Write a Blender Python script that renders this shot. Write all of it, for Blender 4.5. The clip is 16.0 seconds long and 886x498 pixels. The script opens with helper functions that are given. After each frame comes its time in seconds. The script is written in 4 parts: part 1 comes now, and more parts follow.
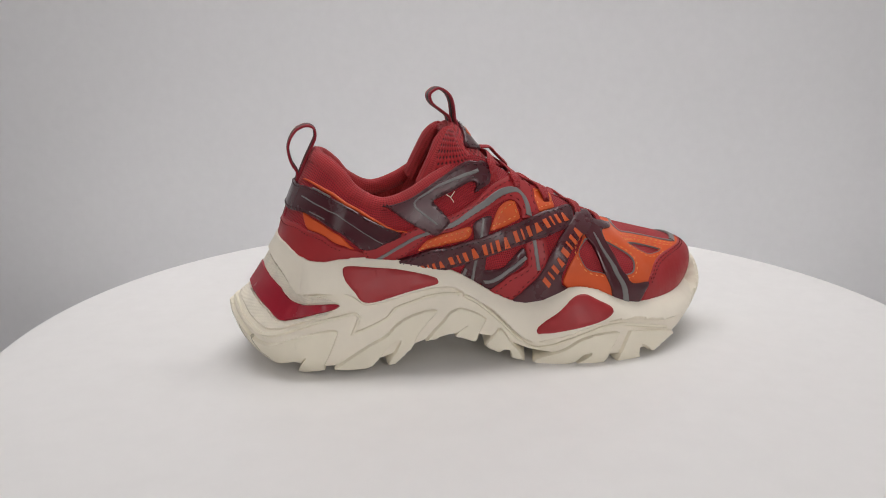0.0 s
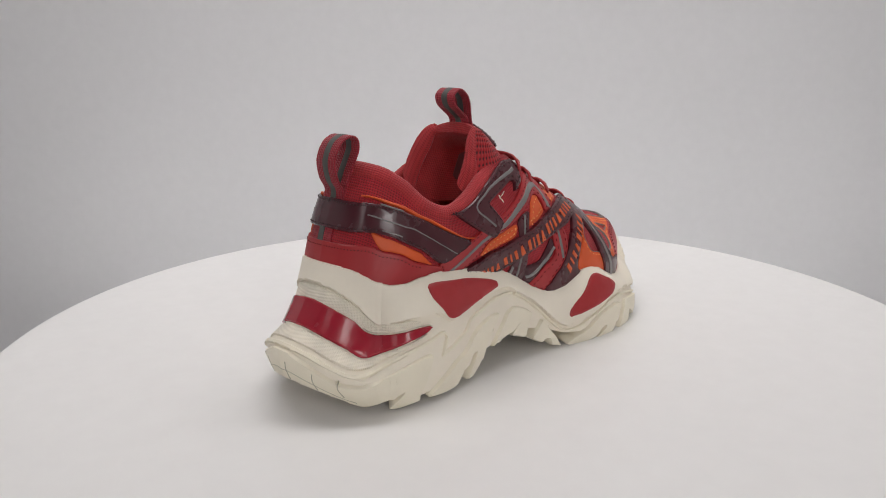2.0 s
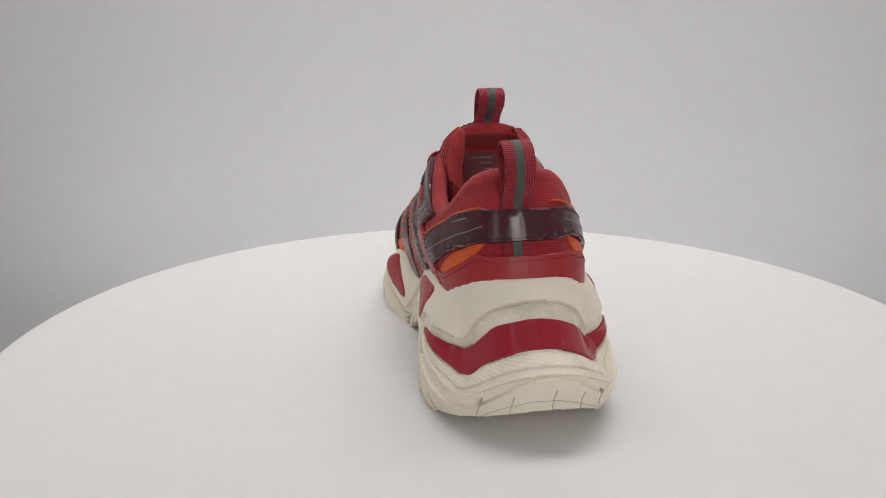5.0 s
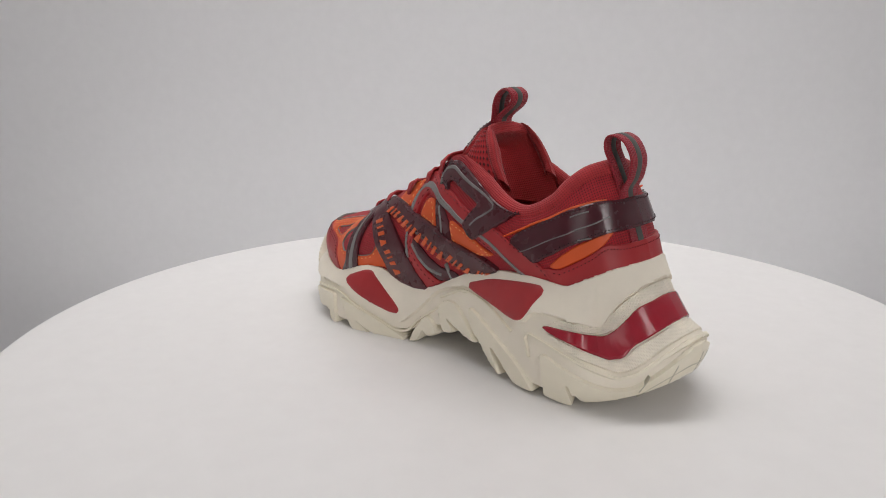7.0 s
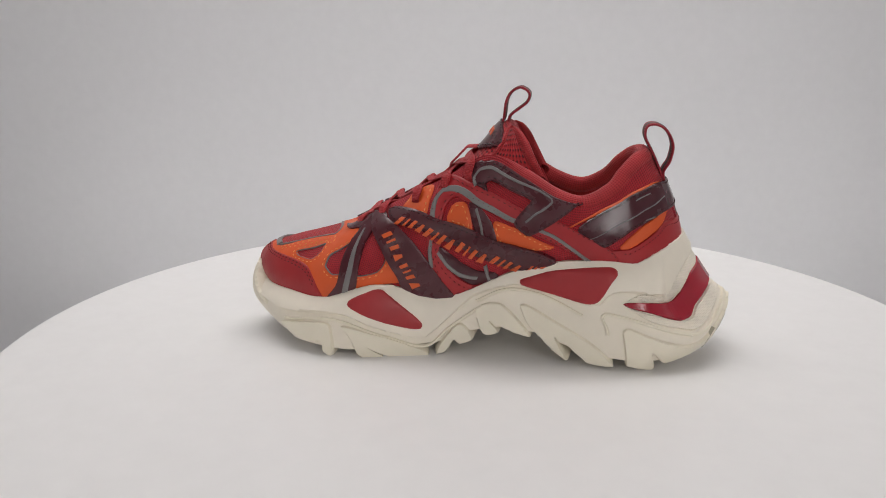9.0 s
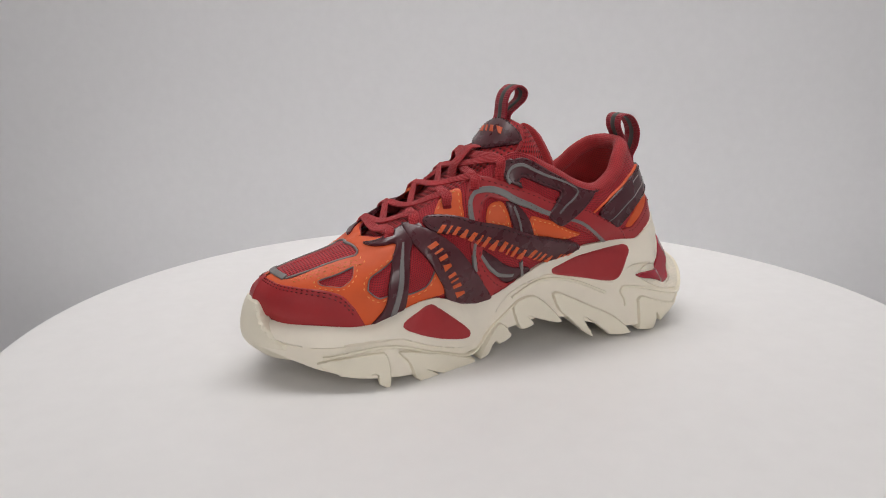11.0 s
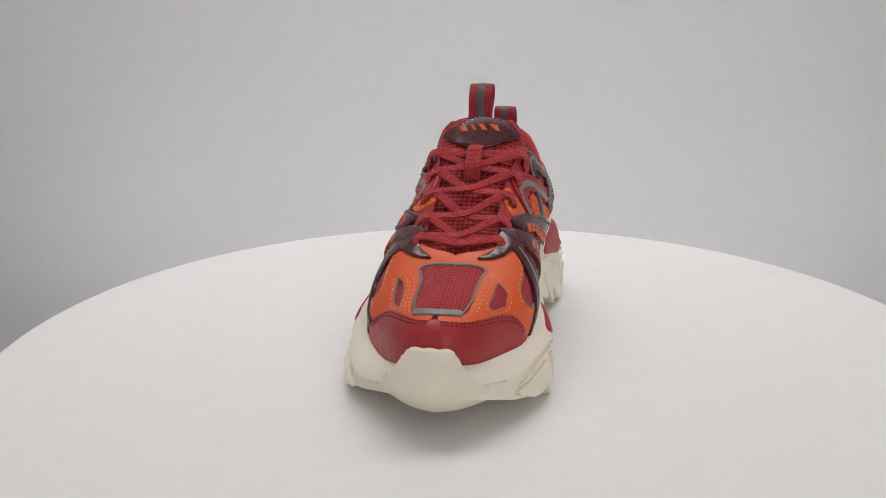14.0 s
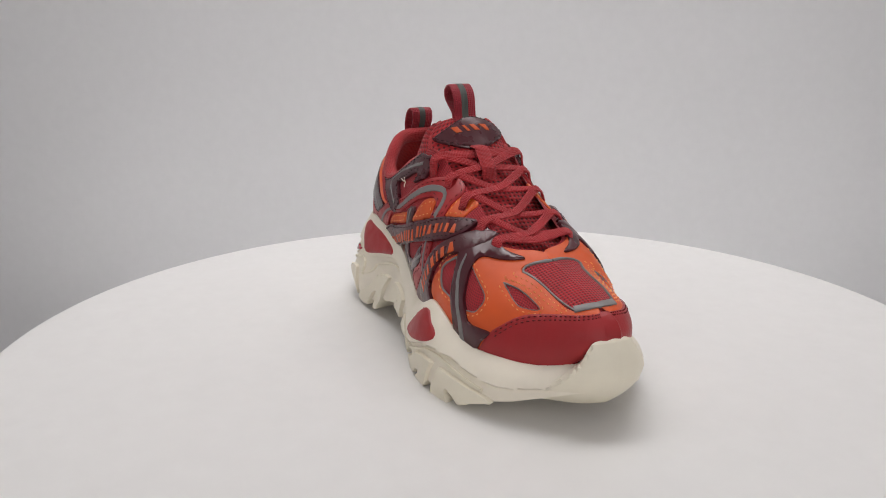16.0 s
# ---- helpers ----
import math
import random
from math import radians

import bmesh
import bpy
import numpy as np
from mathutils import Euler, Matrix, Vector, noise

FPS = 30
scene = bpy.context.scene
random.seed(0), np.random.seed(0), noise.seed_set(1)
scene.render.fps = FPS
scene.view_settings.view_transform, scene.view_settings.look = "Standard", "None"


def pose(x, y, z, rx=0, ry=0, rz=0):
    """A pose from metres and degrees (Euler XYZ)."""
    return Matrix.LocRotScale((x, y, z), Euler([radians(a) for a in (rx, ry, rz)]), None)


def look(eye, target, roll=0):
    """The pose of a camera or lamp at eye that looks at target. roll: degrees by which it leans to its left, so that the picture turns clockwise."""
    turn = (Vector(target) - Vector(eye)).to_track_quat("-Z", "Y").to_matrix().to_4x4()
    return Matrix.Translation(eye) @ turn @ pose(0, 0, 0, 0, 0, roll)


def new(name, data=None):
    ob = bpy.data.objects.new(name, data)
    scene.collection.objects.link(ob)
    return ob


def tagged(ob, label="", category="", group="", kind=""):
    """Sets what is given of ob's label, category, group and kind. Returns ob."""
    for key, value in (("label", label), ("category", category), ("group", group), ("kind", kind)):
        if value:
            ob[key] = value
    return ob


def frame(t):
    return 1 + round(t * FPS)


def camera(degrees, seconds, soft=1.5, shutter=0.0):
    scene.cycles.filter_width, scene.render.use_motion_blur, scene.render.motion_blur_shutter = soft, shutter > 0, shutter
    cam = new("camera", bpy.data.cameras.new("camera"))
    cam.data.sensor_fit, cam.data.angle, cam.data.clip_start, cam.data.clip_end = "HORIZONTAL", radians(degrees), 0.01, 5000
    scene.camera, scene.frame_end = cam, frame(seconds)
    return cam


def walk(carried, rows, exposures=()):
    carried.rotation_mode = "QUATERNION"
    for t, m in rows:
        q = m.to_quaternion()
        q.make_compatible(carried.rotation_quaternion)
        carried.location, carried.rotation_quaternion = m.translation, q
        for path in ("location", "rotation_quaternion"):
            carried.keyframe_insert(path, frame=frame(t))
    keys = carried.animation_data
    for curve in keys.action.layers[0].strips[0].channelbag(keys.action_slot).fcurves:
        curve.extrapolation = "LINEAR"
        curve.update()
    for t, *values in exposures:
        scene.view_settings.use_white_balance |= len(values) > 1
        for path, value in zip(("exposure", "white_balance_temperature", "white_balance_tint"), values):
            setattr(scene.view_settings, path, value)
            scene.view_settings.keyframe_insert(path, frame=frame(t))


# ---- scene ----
from mathutils.geometry import tessellate_polygon

SECONDS = 16.0
SPIN = 17.669     # degrees a second, turntable seen from above
TOE_TURN = 14.0   # where the toe points at the start
cam = camera(59.09, SECONDS, soft=1.0)
EYE = Vector((0.0, -0.46, 0.1762))
AIM = EYE + 0.4 * Vector((-math.sin(radians(2.63)) * math.cos(radians(14.9)), math.cos(radians(2.63)) * math.cos(radians(14.9)), -math.sin(radians(14.9))))
walk(cam, [(0.0, look(EYE, AIM, -0.437)), (SECONDS, look(EYE, AIM, -0.437))])

# ---- light ----
world = bpy.data.worlds.new("world")
world.use_nodes = True
world.node_tree.nodes["Background"].inputs[0].default_value = (1, 1, 1, 1)
world.node_tree.nodes["Background"].inputs[1].default_value = 0.3
scene.world = world
scene.view_settings.exposure = 0.0


def area_lamp(name, eye, target, size, watts, colour):
    data = bpy.data.lights.new(name, "AREA")
    data.shape, data.size, data.size_y, data.energy, data.color = "RECTANGLE", size[0], size[1], watts, colour
    lamp = new(name, data)
    lamp.matrix_world = look(eye, target)
    return lamp


area_lamp("light_bank_lamp", (0.02, 0.33, 1.27), (-0.10, 0.95, 0.27), (1.6, 0.5), 12.8, (1.0, 0.985, 0.985))
# added fill, hidden below the plate's far edge, only to brighten the backdrop
area_lamp("backdrop_fill_lamp", (0.0, 0.50, -0.30), (0.0, 0.95, 0.22), (1.7, 0.12), 3.8, (1.0, 0.985, 0.985))
area_lamp("softbox_lamp", (0.75, -1.82, 0.75), (0.0, 0.5, 0.15), (0.35, 1.3), 7.6, (1.0, 0.985, 0.975))
area_lamp("softbox_lamp", (-0.75, -1.82, 0.75), (0.0, 0.5, 0.15), (0.35, 1.3), 1.0, (1.0, 0.985, 0.975))

# ---- materials ----


class Mat:
    """A node material with a few shortcuts."""

    def __init__(self, name, rough=0.5, **values):
        self.m = bpy.data.materials.new(name)
        self.m.use_nodes = True
        self.t = self.m.node_tree
        self.b = self.t.nodes["Principled BSDF"]
        self.b.inputs["Roughness"].default_value = rough
        for key, value in values.items():
            self.b.inputs[key.replace("_", " ")].default_value = value
        self.where = self.node("ShaderNodeTexCoord").outputs["Object"]

    def node(self, kind):
        return self.t.nodes.new(kind)

    def put(self, a, b):
        self.t.links.new(a, b)

    def noise(self, scale, detail=3.0, stretch=None):
        n = self.node("ShaderNodeTexNoise")
        n.inputs["Scale"].default_value, n.inputs["Detail"].default_value = scale, detail
        if stretch:
            k = self.node("ShaderNodeMapping")
            k.inputs["Scale"].default_value = stretch
            self.put(self.where, k.inputs[0])
            self.put(k.outputs[0], n.inputs["Vector"])
        else:
            self.put(self.where, n.inputs["Vector"])
        return n.outputs["Fac"]

    def cells(self, scale, feature="F1"):
        n = self.node("ShaderNodeTexVoronoi")
        n.feature = feature
        n.inputs["Scale"].default_value = scale
        self.put(self.where, n.inputs["Vector"])
        return n.outputs["Distance"]

    def ramp(self, fac, *stops):
        r = self.node("ShaderNodeValToRGB")
        e = r.color_ramp.elements
        while len(e) < len(stops):
            e.new(0.5)
        for i, (at, c) in enumerate(stops):
            e[i].position = at
            e[i].color = (*c, 1) if len(c) == 3 else c
        self.put(fac, r.inputs[0])
        return r.outputs[0]

    def mix(self, a, b, fac, how="MULTIPLY"):
        n = self.node("ShaderNodeMix")
        n.data_type, n.blend_type = "RGBA", how
        n.inputs[0].default_value = fac
        self.put(a, n.inputs[6])
        self.put(b, n.inputs[7])
        return n.outputs[2]

    def colour(self, socket):
        self.put(socket, self.b.inputs["Base Color"])
        return self

    def rough(self, socket):
        self.put(socket, self.b.inputs["Roughness"])
        return self

    def bump(self, height, strength, distance):
        n = self.node("ShaderNodeBump")
        n.inputs["Strength"].default_value, n.inputs["Distance"].default_value = strength, distance
        self.put(height, n.inputs["Height"])
        if self.b.inputs["Normal"].links:
            self.put(self.b.inputs["Normal"].links[0].from_socket, n.inputs["Normal"])
        self.put(n.outputs[0], self.b.inputs["Normal"])
        return self


def shades(c, low, high):
    return tuple(v * low for v in c), tuple(min(1, v * high) for v in c)


def plain(name, c, rough, grain=900.0, bump=0.15, depth=0.0003, spread=0.12, **values):
    m = Mat(name, rough, **values)
    a, b = shades(c, 1 - spread, 1 + spread)
    m.colour(m.ramp(m.noise(60.0, 4.0), (0.3, a), (0.7, b)))
    m.bump(m.noise(grain, 2.0), bump, depth)
    low, high = max(0.02, rough - 0.08), min(1.0, rough + 0.08)
    m.rough(m.ramp(m.noise(140.0, 3.0), (0.3, (low,) * 3), (0.7, (high,) * 3)))
    return m.m


def knit(name, c, hole, cell, rough=0.8, relief=0.5):
    """Woven mesh: small openings between threads, every cell millimetres."""
    m = Mat(name, rough)
    uv = m.node("ShaderNodeSeparateXYZ")
    m.put(m.node("ShaderNodeTexCoord").outputs["UV"], uv.inputs[0])

    def maths(how, a, b):
        n = m.node("ShaderNodeMath")
        n.operation = how
        for k, x in enumerate((a, b)):
            if isinstance(x, (int, float)):
                n.inputs[k].default_value = x
            elif x is not None:
                m.put(x, n.inputs[k])
        return n.outputs[0]

    wob = maths("MULTIPLY", m.noise(180.0, 2.0), 1.1)
    turn = math.pi / cell
    a = maths("ADD", maths("MULTIPLY", maths("ADD", uv.outputs[0], uv.outputs[1]), turn), wob)
    d = maths("ADD", maths("MULTIPLY", maths("SUBTRACT", uv.outputs[0], uv.outputs[1]), turn), wob)
    weave = maths("MULTIPLY", maths("SINE", a, None), maths("SINE", d, None))
    high = maths("ADD", maths("MULTIPLY", weave, 0.5), 0.5)
    lo, hi = shades(c, 0.88, 1.14)
    base = m.ramp(m.noise(90.0, 3.0), (0.3, lo), (0.7, hi))
    m.colour(m.mix(base, m.ramp(high, (0.12, (hole,) * 3), (0.45, (1, 1, 1))), 1.0))
    m.bump(high, relief, 0.0006)
    m.bump(m.noise(2500.0, 2.0), 0.3, 0.0003)
    m.b.inputs["Sheen Weight"].default_value = 0.1
    return m.m


RED = (0.36, 0.018, 0.022)
WALL_WHITE = plain("wall_white", (0.78, 0.77, 0.775), 0.9, 300.0, 0.05, 0.001, 0.012)
DISC_WHITE = plain("disc_white", (0.80, 0.785, 0.77), 0.42, 500.0, 0.04, 0.0003, 0.012)
FOAM = plain("foam_cream", (0.86, 0.79, 0.665), 0.55, 1200.0, 0.10, 0.0002, 0.03)
RUBBER = plain("rubber_cream", (0.84, 0.775, 0.63), 0.5, 1500.0, 0.08, 0.0002, 0.03)
GRIP_FOAM = knit("textured_foam", (0.85, 0.78, 0.65), 0.93, 1.3, 0.6, 0.5)
RED_FOAM = plain("red_foam", (0.37, 0.020, 0.024), 0.45, 1500.0, 0.06, 0.0002, 0.05)
RED_GLOSS = plain("red_gloss", (0.34, 0.012, 0.028), 0.2, 300.0, 0.03, 0.0003, 0.05)
LABEL = plain("woven_label", (0.16, 0.035, 0.04), 0.7, 900.0, 0.3, 0.0003, 0.1)
RED_LEATHER = plain("red_leather", (0.37, 0.016, 0.020), 0.42, 1400.0, 0.18, 0.0003, 0.06)
RED_MESH = knit("red_mesh", (0.41, 0.012, 0.022), 0.30, 1.35)
TONGUE_MESH = knit("tongue_mesh", (0.42, 0.015, 0.021), 0.16, 3.0, relief=0.9)
LINING = knit("lining", (0.43, 0.026, 0.031), 0.62, 1.2, 0.85)
TOE_MESH = knit("toe_mesh", (0.43, 0.012, 0.021), 0.22, 1.7, relief=0.8)
MAROON = plain("maroon_leather", (0.072, 0.012, 0.018), 0.30, 1400.0, 0.12, 0.0003, 0.08)
STRUT = plain("maroon_moulded", (0.070, 0.012, 0.018), 0.20, 800.0, 0.05, 0.0003, 0.08)
MAROON_GLOSS = plain("maroon_gloss", (0.062, 0.010, 0.016), 0.22, 400.0, 0.05, 0.0003, 0.08)
ORANGE = plain("orange_leather", (0.70, 0.095, 0.015), 0.5, 1400.0, 0.15, 0.0003, 0.06)
GREY = plain("reflective_grey", (0.20, 0.185, 0.18), 0.4, 1500.0, 0.15, 0.0002, 0.08)
STRIPE = plain("stripe_grey", (0.075, 0.078, 0.070), 0.6, 1800.0, 0.3)
LACE_RED = knit("lace_red", (0.47, 0.021, 0.027), 0.72, 0.9, 0.8, 0.8)
WEB_RED = knit("webbing_red", (0.36, 0.015, 0.030), 0.62, 1.2, 0.75, 0.9)
PRINT_ORANGE = plain("print_orange", (0.66, 0.10, 0.02), 0.4, 900.0, 0.05, 0.0002, 0.05)
THREAD_RED = plain("thread_red", (0.13, 0.005, 0.008), 0.7)
THREAD_ORANGE = plain("thread_orange", (0.88, 0.36, 0.12), 0.7)
THREAD_DARK = plain("thread_dark", (0.022, 0.006, 0.008), 0.7)
DARK = plain("dark_base", (0.05, 0.05, 0.05), 0.6)
# darker cream: the shade inside the tread's grooves, put into the colour
GROOVE_SHADE = plain("groove_shade", (0.42, 0.39, 0.30), 0.6)
LAMP = bpy.data.materials.new("lamp_panel")
LAMP.use_nodes = True
LAMP.node_tree.nodes["Principled BSDF"].inputs["Emission Color"].default_value = (1, 0.97, 0.95, 1)
LAMP.node_tree.nodes["Principled BSDF"].inputs["Emission Strength"].default_value = 1.0


def part(name, bm, material, parent=None, label="", smooth=True):
    me = bpy.data.meshes.new(name)
    if smooth:
        for f in bm.faces:
            f.smooth = True
    bm.to_mesh(me)
    bm.free()
    me.materials.append(material)
    if smooth:
        me.set_sharp_from_angle(angle=radians(38))
    ob = new(name, me)
    if parent:
        ob.parent = parent
    return tagged(ob, label) if label else ob


# -- form --
def spline(pts, q):
    """Catmull-Rom through evenly numbered points; q from 0 to their last number."""
    p = np.asarray(pts, float)
    if p.ndim == 1:
        p = p[:, None]
    p = np.vstack([2 * p[0] - p[1], p, 2 * p[-1] - p[-2]])
    q = np.clip(np.asarray(q, float), 0, len(p) - 3)
    i = np.minimum(q.astype(int), len(p) - 4)
    f = (q - i)[..., None]
    a, b, c, d = p[i], p[i + 1], p[i + 2], p[i + 3]
    return 0.5 * (2 * b + (c - a) * f + (2 * a - 5 * b + 4 * c - d) * f * f + (3 * b - a - 3 * c + d) * f ** 3)


STATIONS = 15
SOLE_X = [-146.5, -142.5, -133.5, -118, -98, -72, -45, -18, 10, 38, 64, 88, 108, 127, 139, 143.5]
SOLE_Y = {1: [0, 15.5, 30, 42, 47, 45.5, 41, 38, 37, 43, 49, 47.5, 39.5, 26, 13, 0],
          -1: [0, -16.5, -31, -42, -47, -46.5, -45, -45, -50, -58, -60, -55.5, -45.5, -29, -14, 0]}
BITE_X = [-117, -115.5, -111, -104, -92, -72, -45, -18, 10, 38, 60, 84, 102, 119, 129, 132.5]
BITE_Y = {1: [0, 11.5, 21, 28, 33, 35, 34.5, 33, 32, 35, 39, 37, 31, 21, 11, 0],
          -1: [0, -11.5, -21, -28, -33, -35.5, -36.5, -38, -42, -46, -47, -43, -35, -23, -12, 0]}
RIM_AT = {1: [-117, -111, -103, -95, -90, -80, -71, -53, -34, -22, -9, 0.7, 10.7, 20, 30.6, 38.5, 46, 52.5, 59, 69, 83, 93, 108, 122, 129, 133],
          -1: [-117, -113, -110, -107, -101, -94, -86, -74, -55, -37, -24, -14.5, -2, 7.5, 17, 27, 36, 41, 47, 56, 67, 75, 84, 108, 117, 126, 133]}
RIM_Z = {1: [70, 68.5, 64, 59, 56.5, 58.3, 58.8, 57.8, 53.8, 49.4, 42.8, 37.6, 33.4, 32.3, 34, 37.5, 39.8, 40.4, 39.4, 36, 30.7, 29.8, 31, 31.3, 32, 31],
         -1: [70, 68.5, 66, 63.3, 60.5, 59.8, 61.5, 62, 59.8, 56, 52.3, 47.2, 38.7, 34, 32.3, 33.5, 37.5, 40, 40.6, 38.5, 32.5, 29, 27, 26.2, 26.8, 29.5, 31]}
TOP_X = [-97, -96, -91, -84, -76, -62, -47, -30, -9, 18, 45, 67, 76, 98, 113, 123]
TOP_Y = [0, 10, 18.5, 25, 30, 33, 33, 30.5, 25.5, 19.5, 18, 16.5, 0, 0, 0, 0]
TOP_Z = [116.5, 116, 113.5, 107.3, 98.5, 92.3, 96, 105.5, 115, 100, 86.5, 74, 70, 63.5, 59.5, 56]
BULGE = [2, 2, 2, 2.5, 4, 6, 7.5, 7.5, 8.5, 9, 9, 10.5, 12.5, 12.5, 11, 10]
RISE = [0, 0, 0, 0, 0, 0, 0, 0.05, 0.1, 0.15, 0.22, 0.33, 0.38, 0.38, 0.36, 0.35]
V_AT = [-0.3, 0, 0.12, 0.25, 0.38, 0.5, 0.64, 0.78, 0.88, 0.95, 1]
IN_SIDE = [0.1, 0.05, 0.0, 0.0, 0.0, 0.06, 0.16, 0.32, 0.52, 0.74, 1]
IN_TOE = [1.5, 1.1, 0.75, 0.42, 0.2, 0.08, 0.0, 0.05, 0.3, 0.6, 1]


def sole_line(side, s):
    q = np.asarray(s, float) * STATIONS
    return np.stack([spline(SOLE_X, q)[..., 0], spline(SOLE_Y[side], q)[..., 0]], -1)


def bite_line(side, s):
    q = np.asarray(s, float) * STATIONS
    x, y = spline(BITE_X, q)[..., 0], spline(BITE_Y[side], q)[..., 0] + 2.0 * np.clip(1 - q / 4, 0, 1)
    return np.stack([x, y, np.interp(x, RIM_AT[side], RIM_Z[side])], -1)


def eased(x, at, values, over=0.035):
    """Linear steps with their corners rounded off."""
    return sum(np.interp(x + over * k, at, values) for k in (-1, -0.5, 0, 0.5, 1)) / 5


HEEL_S = [0, 0.05, 0.08, 0.12, 0.15, 0.18, 0.21, 0.25, 0.30]
HEEL_LEDGE = [33, 32, 30.5, 26.5, 22, 19.5, 18.5, 22, 27]      # top of the tread's overhang
HEEL_LOW = [41.5, 40, 37.5, 33, 28.6, 27, 28.5, 32, 36]         # lower edge of the glossy insert
HEEL_HIGH = [54, 52.4, 50, 45.5, 40, 37, 36.5, 38, 39]  # its upper edge
HEEL_IN = {"low": [0.37, 0.37, 0.39, 0.44, 0.50, 0.52, 0.47, 0.30, 0.12],
           "high": [0.66, 0.66, 0.67, 0.71, 0.78, 0.84, 0.82, 0.52, 0.22]}


def heel_inset(s, z, rim):
    """How far the stepped heel lies in from the tread's outline (0) towards the rim (1)."""
    def table(k):
        return sum(np.interp(np.abs(s + d), HEEL_S, k) for d in (-0.03, -0.015, 0, 0.015, 0.03)) / 5

    ledge, low, high = (table(k) for k in (HEEL_LEDGE, HEEL_LOW, HEEL_HIGH))
    at_low, at_high = (table(HEEL_IN[k]) for k in ("low", "high"))

    def steps(h):
        foot = np.clip((ledge - h) / ledge, 0, 1.3)
        g = 0.5 * foot ** 1.6
        g = g + at_low * np.clip((h - ledge) / (low - ledge), 0, 1)
        g = g + (at_high - at_low) * np.clip((h - low) / (high - low), 0, 1)
        return g + (1 - at_high) * np.clip((h - high) / (rim - high), 0, 1)
    return sum(steps(z + k) for k in (-1.6, -0.8, 0, 0.8, 1.6)) / 5


def sole_wall(side, s, z):
    """The sole's outer face in metres; z in millimetres above the table."""
    s, z = np.broadcast_arrays(np.asarray(s, float), np.asarray(z, float))
    o, b = sole_line(side, s), bite_line(side, s)
    v = z / b[..., 2]
    q = s * STATIONS
    heel = np.clip((4.7 - q) / 1.7, 0, 1)
    toe = np.clip((q - 11.5) / 2.5, 0, 1)
    g = eased(v, V_AT, IN_SIDE) * (1 - heel - toe) + heel_inset(s, z, b[..., 2]) * heel + eased(v, V_AT, IN_TOE) * toe
    xy = o + (b[..., :2] - o) * g[..., None]
    return np.concatenate([xy, z[..., None]], -1) / 1000


def upper_face(side, s, v):
    """The upper's outer face in metres, from the sole's rim (v 0) to collar, throat or ridge (v 1)."""
    s, v = np.broadcast_arrays(np.asarray(s, float), np.asarray(v, float))
    q = s * STATIONS
    b = bite_line(side, s)
    c = np.stack([spline(TOP_X, q)[..., 0], side * spline(TOP_Y, q)[..., 0] + 3.0 * np.clip(1 - q / 4, 0, 1), spline(TOP_Z, q)[..., 0]], -1)
    e = 0.004
    d = sole_line(side, np.clip(s + e, 0, 1)) - sole_line(side, np.clip(s - e, 0, 1))
    n = np.stack([d[..., 1], -d[..., 0]], -1) * -side
    n /= np.linalg.norm(n, axis=-1)[..., None]
    rise = spline(RISE, q)[..., 0]
    way = np.concatenate([n, rise[..., None]], -1) / np.sqrt(1 + rise ** 2)[..., None]
    lean = (2.8 if side < 0 else 1.0) * np.exp(-((q - 6.0) / 2.4) ** 2)
    swell = (spline(BULGE, q)[..., 0] - lean) * np.clip(4 * v * (1 - v), 0, 1)
    return (b * (1 - v[..., None]) + c * v[..., None] + way * swell[..., None]) / 1000


def all_round(face):
    """The same face past heel (below 0) and toe (above 1), where the other side begins."""
    def wrapped(side, s, v):
        s, v = np.broadcast_arrays(np.asarray(s, float), np.asarray(v, float))
        over = (s < 0) | (s > 1)
        w = np.where(s < 0, -s, np.where(s > 1, 2 - s, s))
        return np.where(over[..., None], face(-side, w, v), face(side, w, v))
    return wrapped


upper_round, sole_round = all_round(upper_face), all_round(sole_wall)
NOSE_AT, NOSE_IN = [0, 8, 12, 16, 20, 24, 30, 36, 44, 50], [24, 16.5, 11.5, 7, 3, 0.8, 0.6, 1.6, 5.6, 10]


def nose_face(side, s, z):
    """The rubber that wraps up over the toe."""
    s, z = np.broadcast_arrays(np.asarray(s, float), np.asarray(z, float))
    o = sole_line(side, s)
    mid = np.array([95.0, 0.0])
    d = mid - o
    d /= np.linalg.norm(d, axis=-1)[..., None]
    return np.concatenate([o + d * eased(z, NOSE_AT, NOSE_IN, 3.0)[..., None], z[..., None]], -1) / 1000


nose_round = all_round(nose_face)
# -- end of form --


# ---- building tools ----
def grid_mesh(p, closed_u=False):
    """A bmesh of quads over an array of points [rows][columns][3], with millimetres along both ways as its texture coordinates."""
    bm = bmesh.new()
    rows, cols = p.shape[:2]
    vs = [[bm.verts.new(p[i, j]) for j in range(cols)] for i in range(rows)]
    uv = bm.loops.layers.uv.new("UVMap")
    run = p[rows // 2]
    u = np.concatenate([[0], np.cumsum(np.linalg.norm(np.diff(np.vstack([run, run[:1]]), axis=0), axis=1))]) * 1000
    up = p[:, cols // 3]
    v = np.concatenate([[0], np.cumsum(np.linalg.norm(np.diff(up, axis=0), axis=1))]) * 1000
    for i in range(rows - 1):
        for j in range(cols if closed_u else cols - 1):
            k = (j + 1) % cols
            f = bm.faces.new((vs[i][j], vs[i][k], vs[i + 1][k], vs[i + 1][j]))
            for loop, (x, y) in zip(f.loops, ((u[j], v[i]), (u[j + 1], v[i]), (u[j + 1], v[i + 1]), (u[j], v[i + 1]))):
                loop[uv].uv = (x, y)
    return bm


